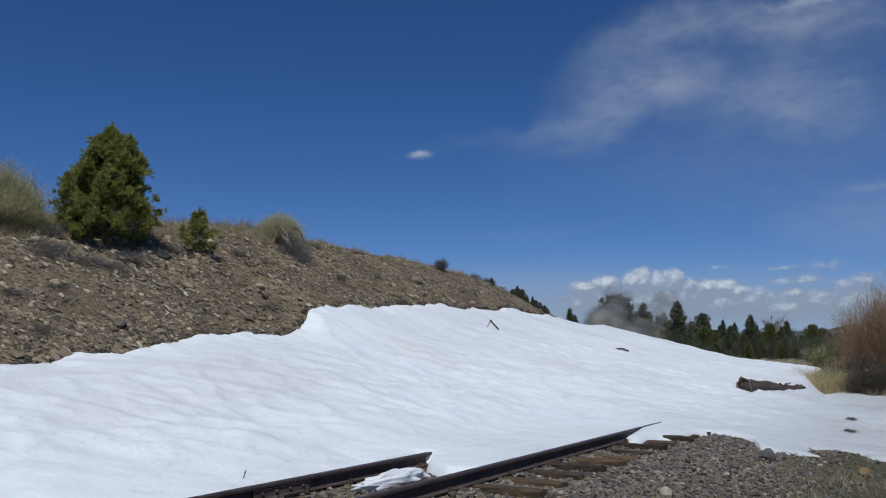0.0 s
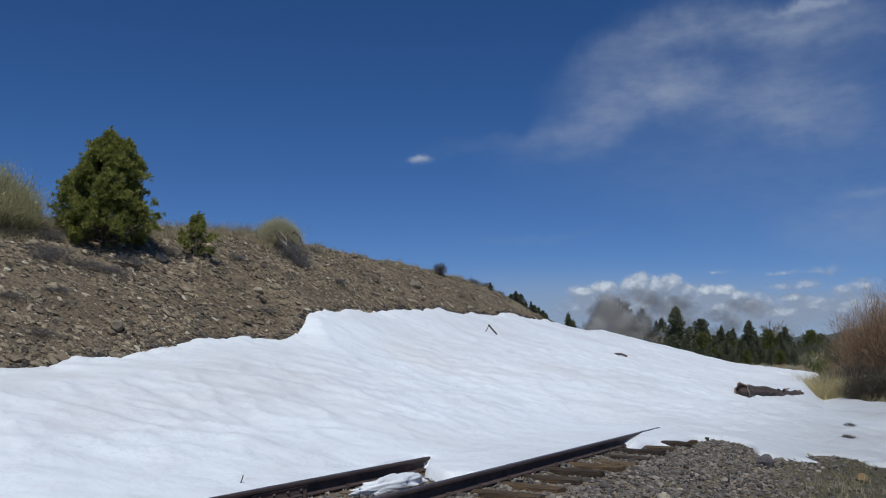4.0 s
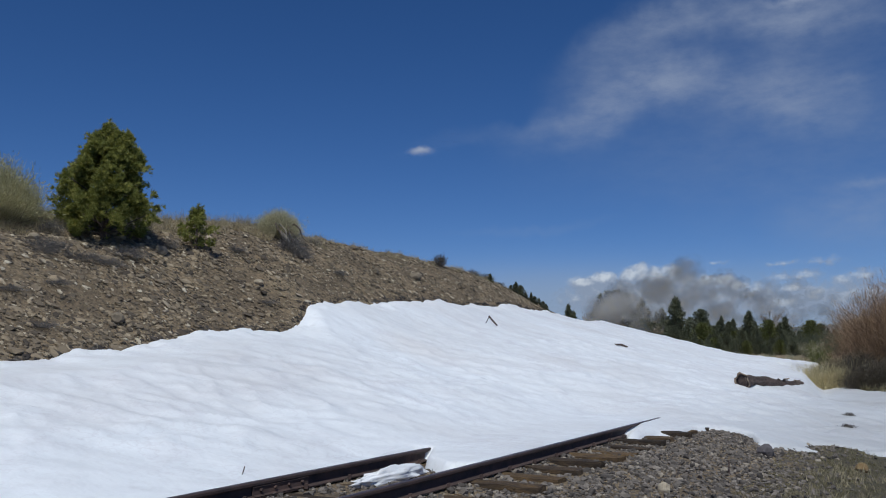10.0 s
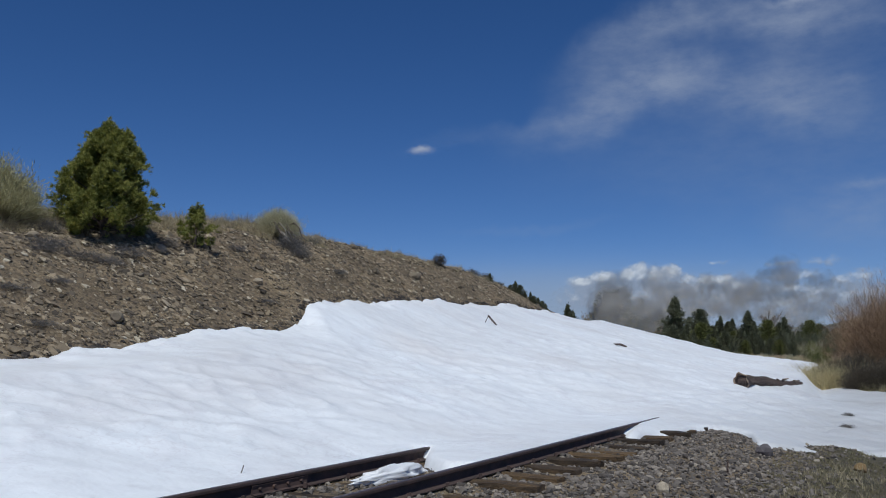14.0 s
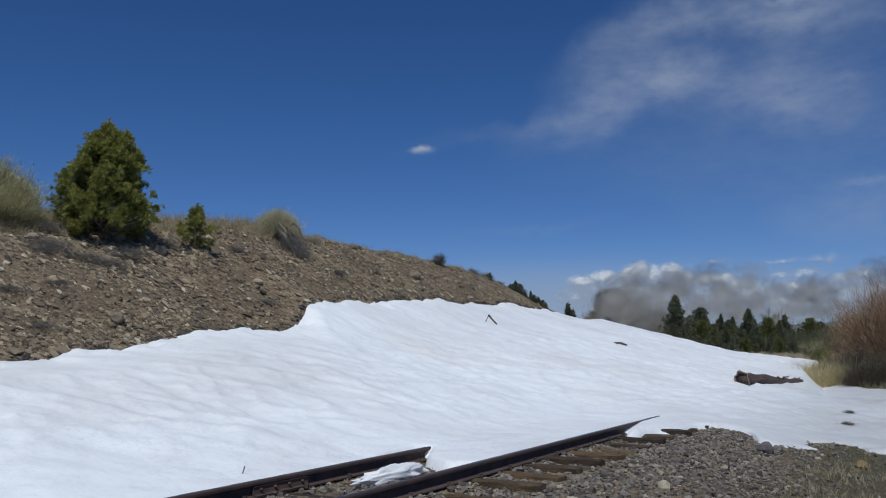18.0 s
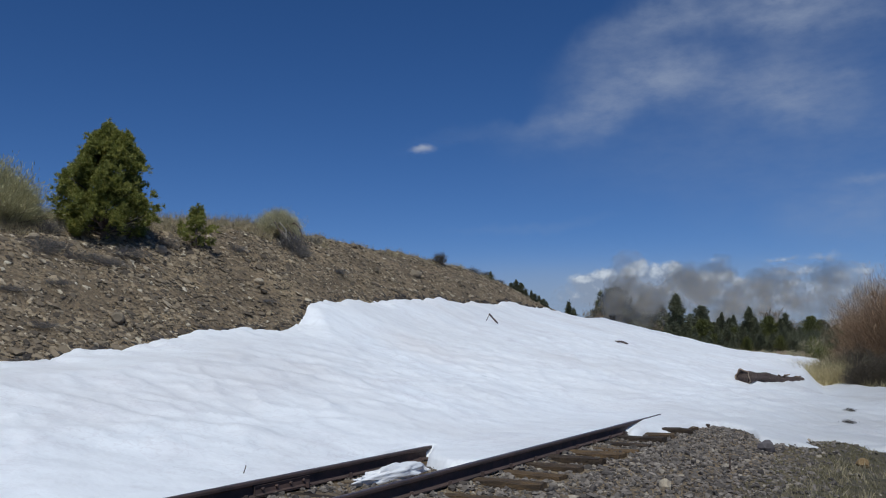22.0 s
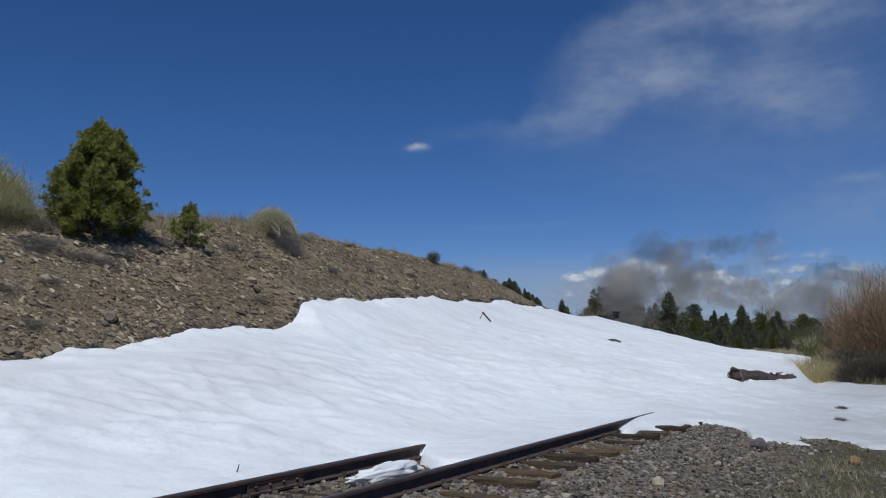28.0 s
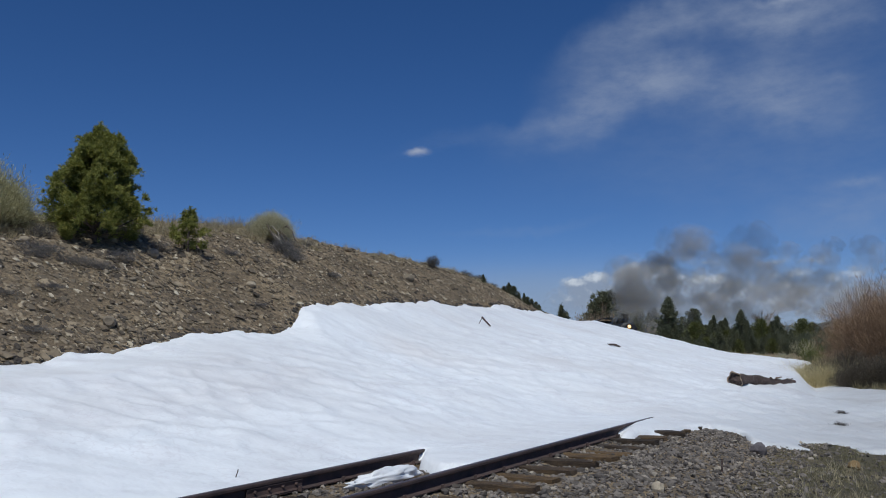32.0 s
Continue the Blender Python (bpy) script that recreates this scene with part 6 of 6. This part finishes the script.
# ---- smoke ----
def smoke_material(name, col, opacity):
    m = bpy.data.materials.new(name)
    m.use_nodes = True
    nd, lk = m.node_tree.nodes, m.node_tree.links
    nd.remove(nd["Principled BSDF"])
    tc = nd.new("ShaderNodeTexCoord")
    sep = nd.new("ShaderNodeSeparateXYZ")
    lk.new(tc.outputs["Object"], sep.inputs[0])

    def math_node(op, a, b=0.0):
        q = nd.new("ShaderNodeMath")
        q.operation = op
        for s, v in zip(q.inputs, (a, b)):
            if isinstance(v, (int, float)):
                s.default_value = v
            else:
                lk.new(v, s)
        return q.outputs[0]
    rr = math_node("ADD", math_node("MULTIPLY", sep.outputs[0], sep.outputs[0]), math_node("MULTIPLY", sep.outputs[2], sep.outputs[2]))
    nz = nd.new("ShaderNodeTexNoise")
    nz.inputs["Scale"].default_value, nz.inputs["Detail"].default_value = 1.7, 7.0
    info = nd.new("ShaderNodeObjectInfo")
    add = nd.new("ShaderNodeVectorMath")
    lk.new(tc.outputs["Object"], add.inputs[0])
    sc = nd.new("ShaderNodeVectorMath")
    sc.operation = "SCALE"
    sc.inputs[0].default_value = (31, 17, 23)
    lk.new(info.outputs["Random"], sc.inputs["Scale"])
    lk.new(sc.outputs[0], add.inputs[1])
    lk.new(add.outputs[0], nz.inputs["Vector"])
    mr = nd.new("ShaderNodeMapRange")
    mr.interpolation_type = "SMOOTHSTEP"
    mr.inputs[1].default_value, mr.inputs[2].default_value = 0.95, 0.05
    lk.new(math_node("ADD", rr, math_node("MULTIPLY", math_node("SUBTRACT", nz.outputs["Fac"], 0.5), 2.4)), mr.inputs[0])
    fall = nd.new("ShaderNodeMapRange")
    fall.interpolation_type = "SMOOTHSTEP"
    fall.inputs[1].default_value, fall.inputs[2].default_value = 0.8, 0.15
    lk.new(math_node("ADD", rr, math_node("MULTIPLY", math_node("SUBTRACT", nz.outputs["Fac"], 0.5), 1.0)), fall.inputs[0])
    alpha = math_node("MULTIPLY", math_node("MULTIPLY", mr.outputs[0], fall.outputs[0]), opacity)
    df = nd.new("ShaderNodeBsdfDiffuse")
    df.inputs[0].default_value = (*col, 1)
    tl = nd.new("ShaderNodeBsdfTranslucent")
    tl.inputs[0].default_value = (*col, 1)
    md = nd.new("ShaderNodeMixShader")
    md.inputs[0].default_value = 0.5
    lk.new(df.outputs[0], md.inputs[1])
    lk.new(tl.outputs[0], md.inputs[2])
    tr = nd.new("ShaderNodeBsdfTransparent")
    ms = nd.new("ShaderNodeMixShader")
    lk.new(alpha, ms.inputs[0])
    lk.new(tr.outputs[0], ms.inputs[1])
    lk.new(md.outputs[0], ms.inputs[2])
    lk.new(ms.outputs[0], nd["Material Output"].inputs[0])
    return m


M_SMOKE = [smoke_material("grey_smoke", (0.56, 0.545, 0.52), 0.21), smoke_material("dark_smoke", (0.25, 0.245, 0.24), 0.2)]


def puff_mesh(seed, material):
    bm = bmesh.new()
    bmesh.ops.create_icosphere(bm, subdivisions=3, radius=1)
    off = Vector((seed * 3.7, seed * 1.3, seed))
    for v in bm.verts:
        c = v.co.normalized()
        v.co = c * (1 + 0.22 * noise.noise(c * 1.7 + off) + 0.12 * noise.noise(c * 3.9 + off))
    for f in bm.faces:
        f.smooth = True
    me = bpy.data.meshes.new("smoke_puff")
    bm.to_mesh(me)
    bm.free()
    me.materials.append(material)
    return me


S_END = 75.2


def run(t):
    """Metres that the train has gone by t: a slow pull, gathering speed from 22 to 26 s."""
    q = min(max(t - 22.0, 0.0), 4.0)
    return 0.42 * t + 0.58 * (q * q / 8 + max(t - 26.0, 0.0))


def front_at(t):
    """Track coordinate of the smokebox front."""
    return S_END + run(32.0) - run(t)


def on_track(s):
    x, y = at_track(s, 0.0)
    return Vector((float(x), float(y), float(track_z(s))))


def train_pose(s):
    """Pose of a vehicle whose front stands at s and that runs towards lower s."""
    p = on_track(s)
    return pose(p.x, p.y, p.z, 0, 0, 180 - math.degrees(heading(s + 3)))


def build_smoke():
    r = random.Random(21)
    meshes = [[puff_mesh(i + 10 * j, M_SMOKE[j]) for i in range(5)] for j in (0, 1)]
    plan = []
    te = -6.0
    i = 0
    while te < 31.6:
        dark = r.random() < (0.6 if te < 4 else 0.35 if te < 18.5 else 0.75 if te < 24 else 0.5)
        rad = r.uniform(1.0, 1.9) if te < 4 else r.uniform(1.2, 2.6)
        ob = new("smoke_puff", meshes[int(dark)][i % 5])
        ob.scale = (rad * r.uniform(0.9, 1.3), rad, rad * r.uniform(0.8, 1.05))
        tagged(ob, "dark drifting coal-smoke puff over the hidden train" if dark else "grey drifting smoke puff over the hidden train", "smoke", "smoke of the locomotive")
        ob.visible_shadow = False
        top = float(np.interp(te, [-5, 3, 6, 12, 19, 23, 32], [5.2, 5.2, 4.6, 4.6, 5.2, 7.0, 7.8]))
        rise = r.uniform(-2.2, -0.6) if r.random() < (0.4 if te < 4 else 0.12) else r.uniform(-0.8, top)
        if 4.4 < te < 5.4 or 21.5 < te < 22.5:
            rise = top + r.uniform(0.4, 1.6)
        plan.append((ob, te, rad, rise, r.uniform(1.8, 3.4) if te < 4 else r.uniform(2.4, 4.0), r.uniform(0.2, 1.6), r.uniform(1.4, 2.4), r.uniform(-0.04, 0.04)))
        te += 0.1 if te < 4 else 0.15 if any(a <= te < b for a, b in ((12, 18), (21, 24), (26, 32))) else 0.22
        i += 1
    te = -2.0
    while te < 31.7:
        rad = r.uniform(1.0, 1.5)
        ob = new("smoke_puff", meshes[int(te > 20)][i % 5])
        ob.scale = (rad, rad, rad * r.uniform(0.9, 1.2))
        ob.visible_shadow = False
        tagged(ob, "dark coal-smoke puff rising from the locomotive stack" if te > 20 else "grey smoke puff rising from the locomotive stack", "smoke", "smoke of the locomotive")
        top = 4.6 if te < 8 else 3.6 if te < 19 else 5.4
        plan.append((ob, te, rad, r.uniform(0.6, top), r.uniform(1.0, 2.2), r.uniform(0.1, 1.0), r.uniform(1.4, 2.2), 0.02))
        te += 0.2 if te < 6 else 0.3
        i += 1
    return plan


SMOKE = build_smoke()


def smoke_rows(te, rad, rise, wind, side, tau, late):
    def low(t):
        s = front_at(t) + 1.0
        p = on_track(s)
        return Matrix.Translation((p.x, p.y, p.z - 1.3 * rad))
    rows = []
    if te > 0.8:
        rows.append((0, low(0)))
        for t in np.arange(4, te - 1.0, 4.0):
            rows.append((float(t), low(float(t))))
        rows.append((te - 0.5, low(te - 0.5)))
    p0 = on_track(front_at(te) + 0.95) + Vector((0, 0, 3.1 + 0.7 * rad))
    for age in (0.0, 0.4, 0.9, 1.6, 2.5, 3.6, 5.0, 7.0, 10.0, 14.0, 19.0, 26.0, 34.0, 46.0):
        t = te + age
        if t < 0 and te + age + 8 < 0:
            continue
        up = rise * (1 - math.exp(-age / tau)) + late * age
        out = wind * (age - 2.2 * (1 - math.exp(-age / 2.2)))
        rows.append((t, Matrix.Translation(p0 + Vector((out, side * age, up)))))
    inside = [q for q in rows if 0 < q[0] < 32]

    def value(t):
        before = [q for q in rows if q[0] <= t]
        after = [q for q in rows if q[0] >= t]
        if not before:
            return after[0][1]
        if not after:
            return before[-1][1]
        a, b = before[-1], after[0]
        k = 0 if b[0] == a[0] else (t - a[0]) / (b[0] - a[0])
        return Matrix.Translation(a[1].translation.lerp(b[1].translation, k))
    return [(0, value(0))] + inside + [(32, value(32))]


def motions():
    times = [i * 1.0 for i in range(33)]
    walk(loco, [(t, train_pose(front_at(t))) for t in times])
    walk(tender, [(t, train_pose(front_at(t) + 10.6)) for t in times])
    spin = [i * 0.4 for i in range(81)]
    for w, rad in WHEELS:
        p = w.location.copy()
        walk(w, [(t, Matrix.Translation(p) @ Matrix.Rotation(-run(t) / rad, 4, "X")) for t in spin])
    walk(puff, [(0, pose(0, 0, 0)), (32, pose(0, 0, 0, 0, 0, -0.5))])
    for ob, te, rad, rise, wind, side, tau, late in SMOKE:
        walk(ob, smoke_rows(te, rad, rise, wind, side, tau, late))


motions()
